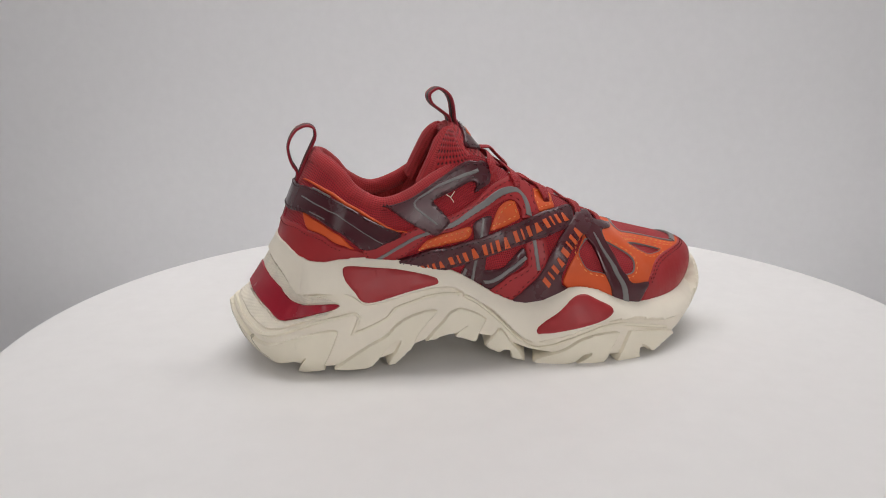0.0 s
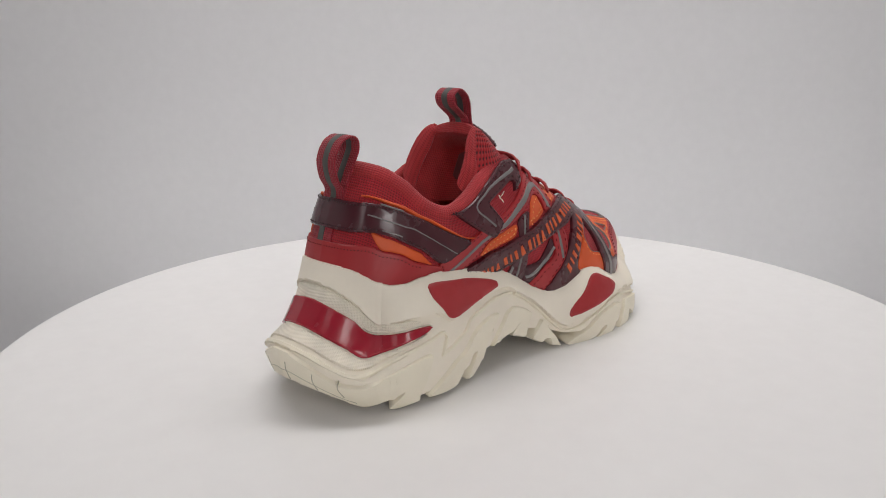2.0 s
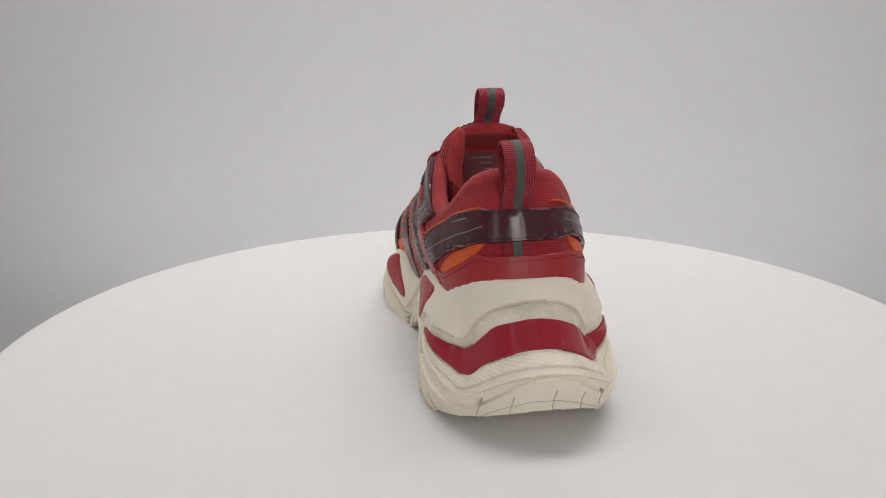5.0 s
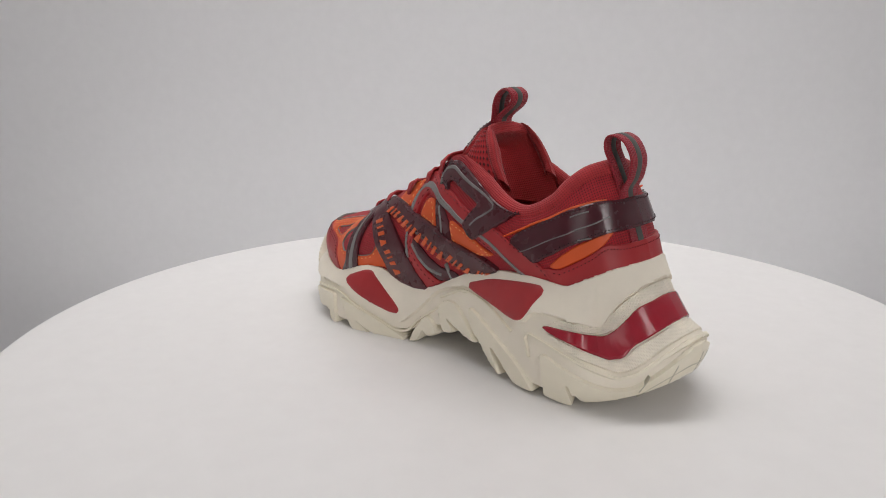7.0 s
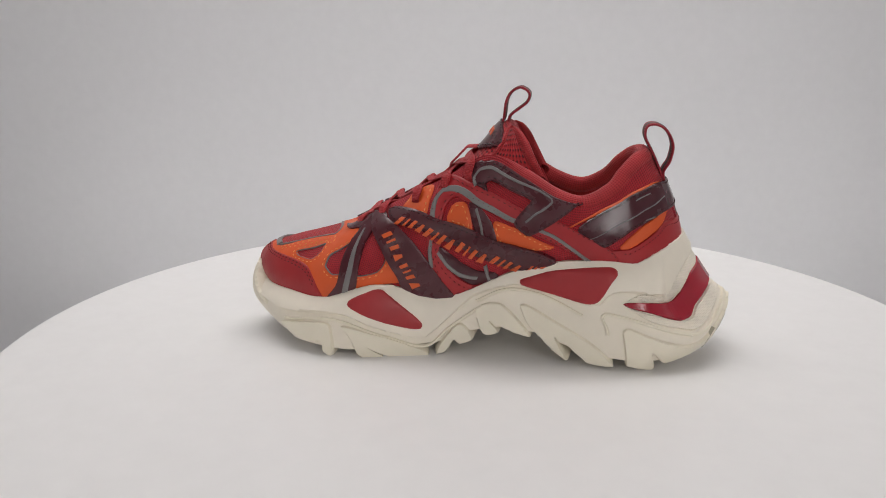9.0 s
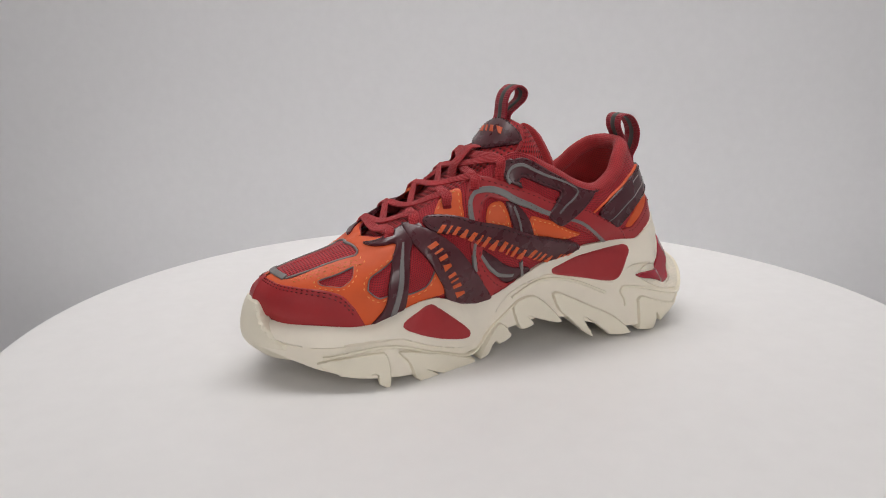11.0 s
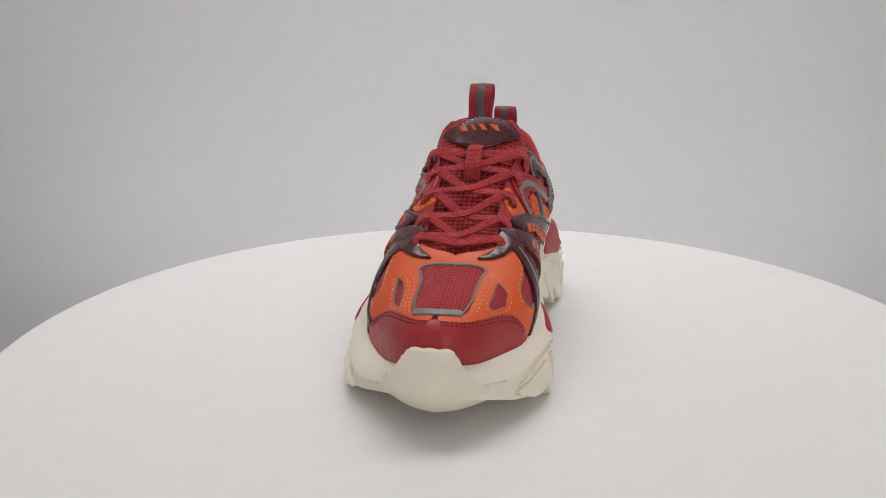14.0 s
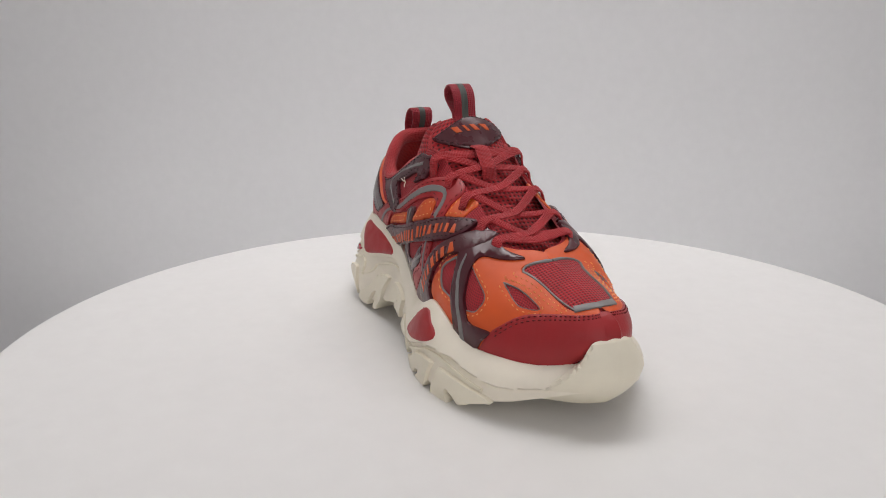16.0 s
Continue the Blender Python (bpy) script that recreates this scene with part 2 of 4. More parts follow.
def rounded(loop, closed=True, gap=2.0, scale=(1.0, 1.0)):
    """A smooth line through the points, with about that gap in millimetres between its points."""
    p = np.asarray(loop, float)
    n = len(p)
    out = []
    for i in range(n if closed else n - 1):
        if closed:
            a, b, c, d = p[(i - 1) % n], p[i], p[(i + 1) % n], p[(i + 2) % n]
        else:
            b, c = p[i], p[i + 1]
            a = p[i - 1] if i else 2 * b - c
            d = p[i + 2] if i + 2 < n else 2 * c - b
        # less overshoot where short and long spans meet
        lb = np.linalg.norm((c - b) * scale) + 1e-9
        ta, tb = (c - a) / 2, (d - b) / 2
        for w in (ta, tb):
            lw = np.linalg.norm(w * scale)
            if lw > lb:
                w *= lb / lw
        for k in range(max(1, int(math.ceil(lb / gap)))):
            f = k / max(1, int(math.ceil(lb / gap)))
            out.append((2 * f ** 3 - 3 * f * f + 1) * b + (f ** 3 - 2 * f * f + f) * ta + (3 * f * f - 2 * f ** 3) * c + (f ** 3 - f * f) * tb)
    if not closed:
        out.append(p[-1])
    return np.array(out)


def shifted(loop, by, scale):
    """A closed line moved inwards by that many millimetres."""
    m = loop * scale
    area = np.sum(m[:, 0] * np.roll(m[:, 1], -1) - np.roll(m[:, 0], -1) * m[:, 1])
    t = np.roll(m, -1, 0) - np.roll(m, 1, 0)
    n = np.stack([-t[:, 1], t[:, 0]], 1) * (1 if area > 0 else -1)
    n /= np.linalg.norm(n, axis=1)[:, None] + 1e-9
    return (m + n * by) / scale


def rim_width(loop, ring, scale):
    """How wide the rounded rim may be at each point, so that it never folds over in narrow arms and tips."""
    m = loop * scale
    step = np.linalg.norm(np.diff(np.vstack([m, m[:1]]), axis=0), axis=1)
    at = np.concatenate([[0], np.cumsum(step)])
    along = np.abs(at[:-1, None] - at[None, :-1])
    along = np.minimum(along, at[-1] - along)
    away = np.linalg.norm(m[:, None] - m[None], axis=2)
    near = np.where(along > 1.5 * away + 0.2, away, 1e9).min(1)
    wide = np.minimum(ring, 0.3 * near)
    return np.minimum(wide, np.minimum(np.roll(wide, 1), np.roll(wide, -1)))[:, None]


def ribbon(line, width, scale, gap=2.5):
    """The closed outline of a band of that width (or widths along it) along a line."""
    m = rounded(line, False, gap, np.array(scale)) * scale
    t = np.gradient(m, axis=0)
    n = np.stack([-t[:, 1], t[:, 0]], 1)
    n /= np.linalg.norm(n, axis=1)[:, None] + 1e-9
    w = np.interp(np.linspace(0, 1, len(m)), np.linspace(0, 1, len(np.atleast_1d(width))), np.atleast_1d(width))[:, None] / 2
    return np.vstack([m + n * w, (m - n * w)[::-1]]) / scale


def normals(surf, side, a, b, scale):
    da, db = 0.6 / scale[0], 0.6 / scale[1]
    n = np.cross(surf(side, a + da, b) - surf(side, a - da, b), surf(side, a, b + db) - surf(side, a, b - db))
    return -side * n / (np.linalg.norm(n, axis=-1)[..., None] + 1e-12)


def patch(name, surf, side, loops, thick, material, parent, scale, label="", low=None, ring=0.7, skirt=None, step=4.0, exact=False, flip=1, planar=False):
    """A sheet that lies on a face: its outline and holes in the face's own coordinates, its thickness in millimetres,
    with a rounded rim and, with skirt, walls that go down into the thing."""
    scale = np.array(scale, float)
    if low is None:
        low = thick - 0.5
    if skirt is None:
        skirt = low + 0.6
    outs = [np.asarray(l, float) if exact else rounded(l, True, 2.0, scale) for l in loops]
    ins = [shifted(l, rim_width(l, ring, scale) * (1 if i == 0 else -1), scale) for i, l in enumerate(outs)]
    bm = bmesh.new()
    flat = []
    for o, n in zip(outs, ins):
        vo = [bm.verts.new((*(x * scale), 0)) for x in o]
        vn = [bm.verts.new((*(x * scale), 0)) for x in n]
        for k in range(len(o)):
            j = (k + 1) % len(o)
            bm.faces.new((vo[k], vo[j], vn[j], vn[k]))
        flat.append(vn)
    every = [v for vn in flat for v in vn]
    if len(flat) == 1:
        fill = bm.faces.new(every)
        fill.normal_update()
        bmesh.ops.triangulate(bm, faces=[fill])
    for tri in tessellate_polygon([[Vector(v.co) for v in vn] for vn in flat]) if len(flat) > 1 else ():
        try:
            bm.faces.new([every[i] for i in tri])
        except ValueError:
            pass
    co = np.array([v.co[:2] for v in bm.verts])
    for axis in (0, 1):
        lo, hi = co[:, axis].min(), co[:, axis].max()
        for at in np.arange(math.ceil(lo / step) * step, hi, step):
            place, way = [0, 0, 0], [0, 0, 0]
            place[axis], way[axis] = at + 0.013, 1
            bmesh.ops.bisect_plane(bm, geom=bm.verts[:] + bm.edges[:] + bm.faces[:], dist=0.002, plane_co=place, plane_no=way)
    bm.verts.ensure_lookup_table()
    bm.verts.index_update()
    rim = [v.is_boundary for v in bm.verts]
    co = np.array([v.co[:2] for v in bm.verts]) / scale
    p = surf(side, co[:, 0], co[:, 1])
    n = normals(surf, side, co[:, 0], co[:, 1], scale) * flip
    off = np.where(rim, low, thick)[:, None] / 1000
    uv = bm.loops.layers.uv.new("UVMap")
    for f in bm.faces:
        for loop in f.loops:
            loop[uv].uv = loop.vert.co.xy
    for v, x in zip(bm.verts, p + n * off):
        v.co = x
    if planar:
        for f in bm.faces:
            for loop in f.loops:
                loop[uv].uv = loop.vert.co.xy * 1000
    for f in bm.faces:
        f.normal_update()
    for f in bm.faces:
        if f.normal.dot(Vector(n[f.verts[0].index])) < 0:
            f.normal_flip()
    if skirt > 0:
        keep = {v.index: Vector(n[v.index]) for v in bm.verts if v.is_boundary}
        made = bmesh.ops.extrude_edge_only(bm, edges=[e for e in bm.edges if e.is_boundary])["geom"]
        for e in [g for g in made if isinstance(g, bmesh.types.BMVert)]:
            old = next(x.other_vert(e) for x in e.link_edges if x.other_vert(e).index in keep)
            e.co = old.co - keep[old.index] * skirt / 1000
        bmesh.ops.recalc_face_normals(bm, faces=bm.faces)
    return part(name, bm, material, parent, label)


def stitches(surf, side, lines, lift, material, parent, scale, pitch=3.3, length=2.3, width=0.95, flip=1, name="stitching"):
    """A seam: short raised threads along lines on a face."""
    scale = np.array(scale, float)
    bm = bmesh.new()
    for line in lines:
        m = rounded(line, False, 0.8, scale)
        d = np.concatenate([[0], np.cumsum(np.linalg.norm(np.diff(m * scale, axis=0), axis=1))])
        at = np.arange(0.5, d[-1] - length, pitch)
        if not len(at):
            continue
        ends = []
        for w in (0.0, 0.5, 1.0):
            c = np.stack([np.interp(at + length * w, d, m[:, i]) for i in (0, 1)], 1)
            ends.append((surf(side, c[:, 0], c[:, 1]), normals(surf, side, c[:, 0], c[:, 1], scale) * flip))
        for i in range(len(at)):
            (p0, n0), (p1, n1), (p2, n2) = [(e[0][i], e[1][i]) for e in ends]
            t = (p2 - p0) / (np.linalg.norm(p2 - p0) + 1e-9)
            b = np.cross(n1, t) * width / 2000
            top = p1 + n1 * (lift + 0.65) / 1000
            base = lift / 1000
            vs = [bm.verts.new(x) for x in (p0 + n0 * base, p1 + n1 * base + b, p2 + n2 * base, p1 + n1 * base - b, top)]
            for j in range(4):
                bm.faces.new((vs[j], vs[(j + 1) % 4], vs[4]))
    return part(name, bm, material, parent)


def strap(path, width, thick, centre=0.0):
    """A flat band bent along a line in the x-z plane, in millimetres."""
    p = np.asarray(path, float)
    t = np.gradient(p, axis=0)
    n = np.stack([-t[:, 1], t[:, 0]], 1)
    n /= np.linalg.norm(n, axis=1)[:, None] + 1e-9
    h, w = thick / 2, width / 2
    rows = []
    for q, m in zip(p, n):
        row = []
        for y, k in ((-w, -0.6), (-w + 0.5, -1), (w - 0.5, -1), (w, -0.6), (w, 0.6), (w - 0.5, 1), (-w + 0.5, 1), (-w, 0.6)):
            row.append((q[0] + m[0] * k * h, centre + y, q[1] + m[1] * k * h))
        rows.append(row)
    bm = grid_mesh(np.array(rows) / 1000, True)
    bmesh.ops.recalc_face_normals(bm, faces=bm.faces)
    return bm


def slab(size, place, bevel=0.003):
    bm = bmesh.new()
    bmesh.ops.create_cube(bm, size=1.0)
    bmesh.ops.scale(bm, vec=size, verts=bm.verts)
    bmesh.ops.translate(bm, vec=place, verts=bm.verts)
    if bevel:
        bmesh.ops.bevel(bm, geom=bm.edges[:], offset=bevel, segments=2, affect="EDGES", profile=0.5)
    return bm


# ---- the room ----
def room():
    wide, back, front, high, low = 1.6, 1.0, -2.2, 1.6, -0.8
    cx, cy = 0.0, (back + front) / 2
    deep = back - front
    for name, size, place in (("floor", (2 * wide, deep, 0.05), (cx, cy, low - 0.025)),
                              ("wall_east", (0.05, deep, high - low), (wide + 0.025, cy, (high + low) / 2)),
                              ("wall_west", (0.05, deep, high - low), (-wide - 0.025, cy, (high + low) / 2)),
                              ("wall_south", (2 * wide + 0.1, 0.05, high - low), (cx, front - 0.025, (high + low) / 2)),
                              ("wall_north", (2 * wide + 0.1, 0.05, high - low), (cx, back + 0.025, (high + low) / 2)),
                              ("ceiling", (2 * wide + 0.1, deep + 0.1, 0.05), (cx, cy, high + 0.025))):
        tagged(part(name, slab(size, place, 0), WALL_WHITE, smooth=False), "plain white painted " + name.split("_")[0] + " of the photo room", name.split("_")[0], kind="structure")
    # white paper sweep behind the turntable
    a = np.linspace(0, math.pi / 2, 14)
    prof = [(0.95, z) for z in np.linspace(1.3, -0.35, 24)] + [(0.95 - 0.3 * (1 - math.cos(t)), -0.35 - 0.3 * math.sin(t)) for t in a[1:]]
    prof += [(y, -0.65) for y in np.linspace(0.6, 0.3, 4)]
    xs = np.linspace(-1.5, 1.5, 31)
    p = np.array([[(x, y + 0.004 * math.sin(x * 5.0), z) for x in xs] for y, z in prof])
    bm = grid_mesh(p)
    bmesh.ops.solidify(bm, geom=bm.faces[:], thickness=0.002)
    tagged(part("backdrop", bm, WALL_WHITE), "seamless white paper backdrop sweeping down behind the turntable", "backdrop", kind="structure")


def lathe(profile, n=128):
    a = np.linspace(0, 2 * math.pi, n, endpoint=False)
    p = np.array([[(r * math.cos(t), r * math.sin(t), z) for t in a] for r, z in profile])
    bm = grid_mesh(p, True)
    for i in (0, -1):
        if profile[i][0] > 1e-6:
            bm.verts.ensure_lookup_table()
            ring = [bm.verts[(0 if i == 0 else len(profile) - 1) * n + j] for j in range(n)]
            bm.faces.new(ring)
    bmesh.ops.recalc_face_normals(bm, faces=bm.faces)
    return bm


def turntable():
    top = tagged(new("turntable"), "large round glossy white turntable plate, slowly turning", "turntable")
    prof = [(0.02, 0.0)] + [(r, 0.0) for r in (0.1, 0.2, 0.282)] + [(0.285, -0.0004), (0.2867, -0.0016), (0.2877, -0.004), (0.2877, -0.014), (0.2865, -0.017), (0.284, -0.018), (0.02, -0.018)]
    part("plate", lathe(prof, 192), DISC_WHITE, top)
    part("hub", lathe([(0.02, -0.018), (0.05, -0.018), (0.05, -0.03), (0.02, -0.03)], 48), DARK, top)
    base = tagged(new("display_drum"), "white round drum under the turning plate", "stand")
    part("drum", lathe([(0.02, -0.031), (0.115, -0.031), (0.12, -0.035), (0.12, -0.075), (0.02, -0.075)], 96), DISC_WHITE, base)
    table = tagged(new("display_table"), "small white display table under the turntable", "table")
    part("tabletop", slab((0.5, 0.5, 0.03), (0, 0, -0.091)), DISC_WHITE, table, smooth=False)
    for x in (-0.22, 0.22):
        for y in (-0.22, 0.22):
            part("leg", slab((0.04, 0.04, 0.692), (x, y, -0.453)), DISC_WHITE, table, smooth=False)
    return top


def light_panel(name, label, m, wide, high, group=""):
    """A flat lamp; m is the pose of its lit face, which looks along its -z."""
    ob = tagged(new(name), label, "lamp", group)
    for part_name, size, z, mat in (("housing", (wide + 0.04, high + 0.04, 0.06), 0.045, DARK), ("diffuser", (wide, high, 0.008), 0.010, LAMP)):
        bm = slab(size, (0, 0, z))
        bmesh.ops.transform(bm, matrix=m, verts=bm.verts)
        part(part_name, bm, mat, ob, smooth=False)
    return ob


def studio_lights():
    bank = light_panel("light_bank", "wide flat light bank hung above the turntable", look((0.02, 0.33, 1.27), (-0.10, 0.95, 0.27)), 1.6, 0.5)
    for x in (-0.5, 0.75):
        bm = lathe([(0.006, 1.33), (0.006, 1.6)], 12)
        bmesh.ops.translate(bm, vec=(x, 0.31, 0.0), verts=bm.verts)
        part("hanger", bm, DARK, bank)
    for x in (0.75, -0.75):
        m = look((x, -1.82, 0.75), (0.0, 0.5, 0.15))
        box = light_panel("softbox", "tall narrow softbox on a black stand", m, 0.35, 1.3, "softboxes")
        bm = lathe([(0.014, -0.8), (0.014, 0.75)], 16)
        bmesh.ops.translate(bm, vec=(m @ Vector((0, 0, 0.10))).xy.to_3d(), verts=bm.verts)
        part("pole", bm, DARK, box)
    # body of the added backdrop fill, out of the camera's sight
    low = light_panel("backdrop_fill", "added lamp, hidden below the plate's edge, that brightens the backdrop", look((0.0, 0.50, -0.30), (0.0, 0.95, 0.22)), 1.7, 0.12)
    for x in (-0.7, 0.7):
        part("foot", slab((0.03, 0.03, 0.49), (x, 0.48, -0.56)), DARK, low, smooth=False)


# ---- the shoe ----
UP = (330.0, 55.0)     # millimetres for one unit of s and v on the upper
SO = (360.0, 1.0)      # on the sole: s and millimetres of height
BASE_AT = [-148, -136, -120, -100, -85, -65, -50, -38, -20, 0, 18, 40, 70, 95, 115, 132, 144]
BASE_Z = [16, 12, 7, 5, 6, 8, 13, 17, 19, 15, 8, 5, 4, 6, 11, 18, 23]
shoe = tagged(new("sneaker"), "chunky red, orange and maroon sneaker on a thick cream sole", "shoe")


def sole_body():
    s = np.concatenate([np.linspace(0, 1, 150)])
    levels = []
    for w in np.linspace(0, 1, 26):
        row = []
        for side in (1, -1):
            ss = s if side == 1 else s[-2:0:-1]
            rim = bite_line(side, ss)[:, 2]
            zb = np.interp(sole_line(side, ss)[:, 0], BASE_AT, BASE_Z)
            row.append(sole_wall(side, ss, zb + (rim - zb) * w))
        levels.append(np.vstack(row))
    top = levels[-1].copy()
    inner = top * [0.93, 0.75, 1] - [0, 0, 0.001]
    floor = levels[0].copy()
    under = floor * [0.94, 0.6, 1] + [0, 0, 0.001]
    mid = floor * [0.9, 0.0, 1] + [0, 0, 0.001]
    p = np.array([mid, under, *levels, inner, inner * [0.9, 0.0, 1]])
    bm = grid_mesh(p, True)
    bmesh.ops.remove_doubles(bm, verts=bm.verts, dist=0.00002)
    bmesh.ops.recalc_face_normals(bm, faces=bm.faces)
    return part("midsole", bm, FOAM, shoe, "thick sculpted cream foam midsole")


def upper_body():
    s = np.linspace(0, 1, 121)
    v = np.linspace(0, 1, 29)
    ss, vv = np.meshgrid(np.concatenate([s, s[-2:0:-1]]), v)
    k = len(s)
    p = np.concatenate([upper_face(1, ss[:, :k], vv[:, :k]), upper_face(-1, ss[:, k:], vv[:, k:])], 1)
    bm = grid_mesh(p, True)
    uv = bm.loops.layers.uv.active
    down = np.cumsum(np.linalg.norm(np.diff(p[::-1], axis=0), axis=2), axis=0)[::-1] * 1000
    down = np.vstack([down, np.zeros((1, p.shape[1]))])
    bm.verts.index_update()
    cols = p.shape[1]
    run = np.concatenate([[0], np.cumsum(np.linalg.norm(np.diff(p[4], axis=0), axis=1))]) * 1000
    for f in bm.faces:
        for loop in f.loops:
            i, j = divmod(loop.vert.index, cols)
            loop[uv].uv = (run[j], down[i, j])
    bmesh.ops.remove_doubles(bm, verts=bm.verts, dist=0.00002)
    bmesh.ops.recalc_face_normals(bm, faces=bm.faces)
    part("upper", bm, RED_MESH, shoe, "red woven mesh upper")
    # the lining, four millimetres inside
    s = np.linspace(0, 0.60, 80)
    ss, vv = np.meshgrid(np.concatenate([s[::-1], s[1:]]), np.linspace(0.02, 1, 20))
    k = len(s)
    rows = []
    for side, cut in ((1, slice(0, k)), (-1, slice(k, None))):
        a, b = ss[:, cut], np.clip(vv[:, cut], 0.02, 0.98)
        rows.append(upper_face(side, a, vv[:, cut]) - normals(upper_face, side, a, b, UP) * 0.0045)
    bm = grid_mesh(np.concatenate(rows, 1))
    part("lining", bm, LINING, shoe, "red textile lining")
    # padded collar roll
    s = np.concatenate([np.linspace(0.56, 0, 70)])
    rows = []
    for side, q in [(1, x) for x in s] + [(-1, x) for x in s[-2::-1]]:
        rows.append((side, q))
    c = np.array([upper_face(a, np.array(b), np.array(1.0)) for a, b in rows])
    n = np.array([normals(upper_face, a, np.array(b), np.array(0.9), UP) for a, b in rows])
    t = np.gradient(c, axis=0)
    t /= np.linalg.norm(t, axis=1)[:, None]
    n -= t * np.sum(n * t, 1)[:, None]
    n /= np.linalg.norm(n, axis=1)[:, None]
    u = np.cross(t, n)
    u *= np.sign(u[:, 2])[:, None]
    fat = np.array([0.0036 * min(1, (0.585 - b) / 0.12) + 0.001 for a, b in rows])[:, None]
    ring = [c - n * 0.0032 + n * math.cos(w) * fat * 0.9 + u * (math.sin(w) * fat * 1.1 - 0.0015) for w in np.linspace(0, 2 * math.pi, 14, endpoint=False)]
    bm = grid_mesh(np.array(ring).transpose(1, 0, 2), True)
    bmesh.ops.recalc_face_normals(bm, faces=bm.faces)
    part("collar", bm, LINING, shoe, "padded red textile collar")
    # insole
    s = np.linspace(0, 0.5, 40)
    l, r = bite_line(1, s), bite_line(-1, s)
    rows = [[(l[i, 0], l[i, 1] * (1 - w) + r[i, 1] * w, l[i, 2] - 4 + 4 * (2 * w - 1) ** 2) for w in np.linspace(0, 1, 9)] for i in range(len(s))]
    part("insole", grid_mesh(np.array(rows) * [0.00098, 0.00098, 0.001]), LINING, shoe)


TONGUE = [(78, 62), (62, 71), (46, 78), (31, 88), (16, 99), (4, 110), (-5, 120), (-11, 127.5), (-16, 131.5), (-21, 131.5), (-26, 126), (-32, 114), (-38, 102), (-46, 86)]
TONGUE_W = [21, 22.5, 24, 25.5, 26.5, 26.5, 25.5, 23, 17.5, 16, 19.5, 23, 23, 22]
TONGUE_DROP = [3, 3, 3, 3, 4, 6.5, 8.5, 8, 6, 5, 5, 5, 5, 5]


def tongue_face(side, p, r):
    """The tongue: p from the toe end (0) over its top (about 0.64) and down inside (1), r across it."""
    p, r = np.broadcast_arrays(np.asarray(p, float), np.asarray(r, float))
    q = p * (len(TONGUE) - 1)
    c, w, d = spline(TONGUE, q), spline(TONGUE_W, q)[..., 0], spline(TONGUE_DROP, q)[..., 0]
    drop = d * np.abs(r) ** 2.2
    back = np.clip((q - 7) / 3, 0, 1)
    x = c[..., 0] - drop * 0.75 * (1 - back) + drop * 0.1 * back
    step = np.clip((q - 9.9) / 1.1, 0, 1)
    x = x + (4.0 * back * np.clip((q - 8) / 2, 0, 1) + 25.0 * step * step * (3 - 2 * step)) * (1 - np.abs(r) ** 5)
    z = c[..., 1] - drop * (0.75 - 0.2 * back)
    return np.stack([x, r * w - 1.0, z], -1) / 1000


TO = (190.0, 24.0)


def tongue():
    for name, a, b, mat, label in (("tongue", 0.0, 0.66, TONGUE_MESH, "padded red open-mesh tongue"), ("tongue_lining", 0.66, 1.0, LINING, "red textile back of the tongue")):
        pp, rr = np.meshgrid(np.linspace(a, b, 60), np.linspace(-1, 1, 31), indexing="ij")
        part(name, grid_mesh(tongue_face(1, pp, rr)), mat, shoe, label)
    # padded sides between front and back
    for side in (-1, 1):
        front, back = np.linspace(0.30, 0.655, 40), np.linspace(1.0, 0.665, 40)
        a, c = tongue_face(1, front, np.full(40, side * 1.0)), tongue_face(1, back, np.full(40, side * 1.0))
        rows = [a * (1 - w) + c * w + np.array([0, side * 0.003 * 4 * w * (1 - w), 0]) for w in np.linspace(0, 1, 9)]
        part("tongue_side", grid_mesh(np.array(rows)), TONGUE_MESH, shoe)
    # rolled side edges
    for side in (-1, 1):
        p = np.linspace(0.3, 0.92, 60)
        c = tongue_face(1, p, np.full(60, float(side)))
        rows = []
        for i in range(60):
            fat = 0.0016 + 0.0024 * min(1, max(0, (p[i] - 0.69) / 0.1))
            rows.append([c[i] + np.array([math.cos(w) * fat, math.sin(w) * fat - side * fat * 0.5, math.sin(w) * fat]) for w in np.linspace(0, 6.283, 9)[:-1]])
        part("tongue_binding", grid_mesh(np.array(rows), True), LINING, shoe)


def loops():
    heel = rounded([(-106, 97), (-104, 104), (-99.5, 114), (-94.5, 124), (-95, 129.5), (-99.5, 131), (-105.5, 128), (-109.6, 120), (-108.5, 111), (-105.3, 104.5), (-107.0, 97), (-109.4, 87), (-111.2, 81)], False, 1.5)
    top = rounded([(-13, 128), (-15.3, 133), (-16.4, 142), (-19, 147.5), (-24.5, 150.5), (-29.5, 147.5), (-28.5, 142.5), (-23, 138), (-18.5, 134), (-18, 128)], False, 1.5)
    for name, path, centre, wide in (("heel_loop", heel, 4.2, 14.4), ("tongue_loop", top, -1.2, 14.0)):
        ob = part(name, strap(path, wide, 1.3, centre), WEB_RED, shoe, "ribbed red webbing pull loop")
        part("stripe", strap(path, 4.6, 1.7, centre), STRIPE, ob, "dark grey stripe")


room()
plate = turntable()
studio_lights()
sole_body()
upper_body()
tongue()
loops()


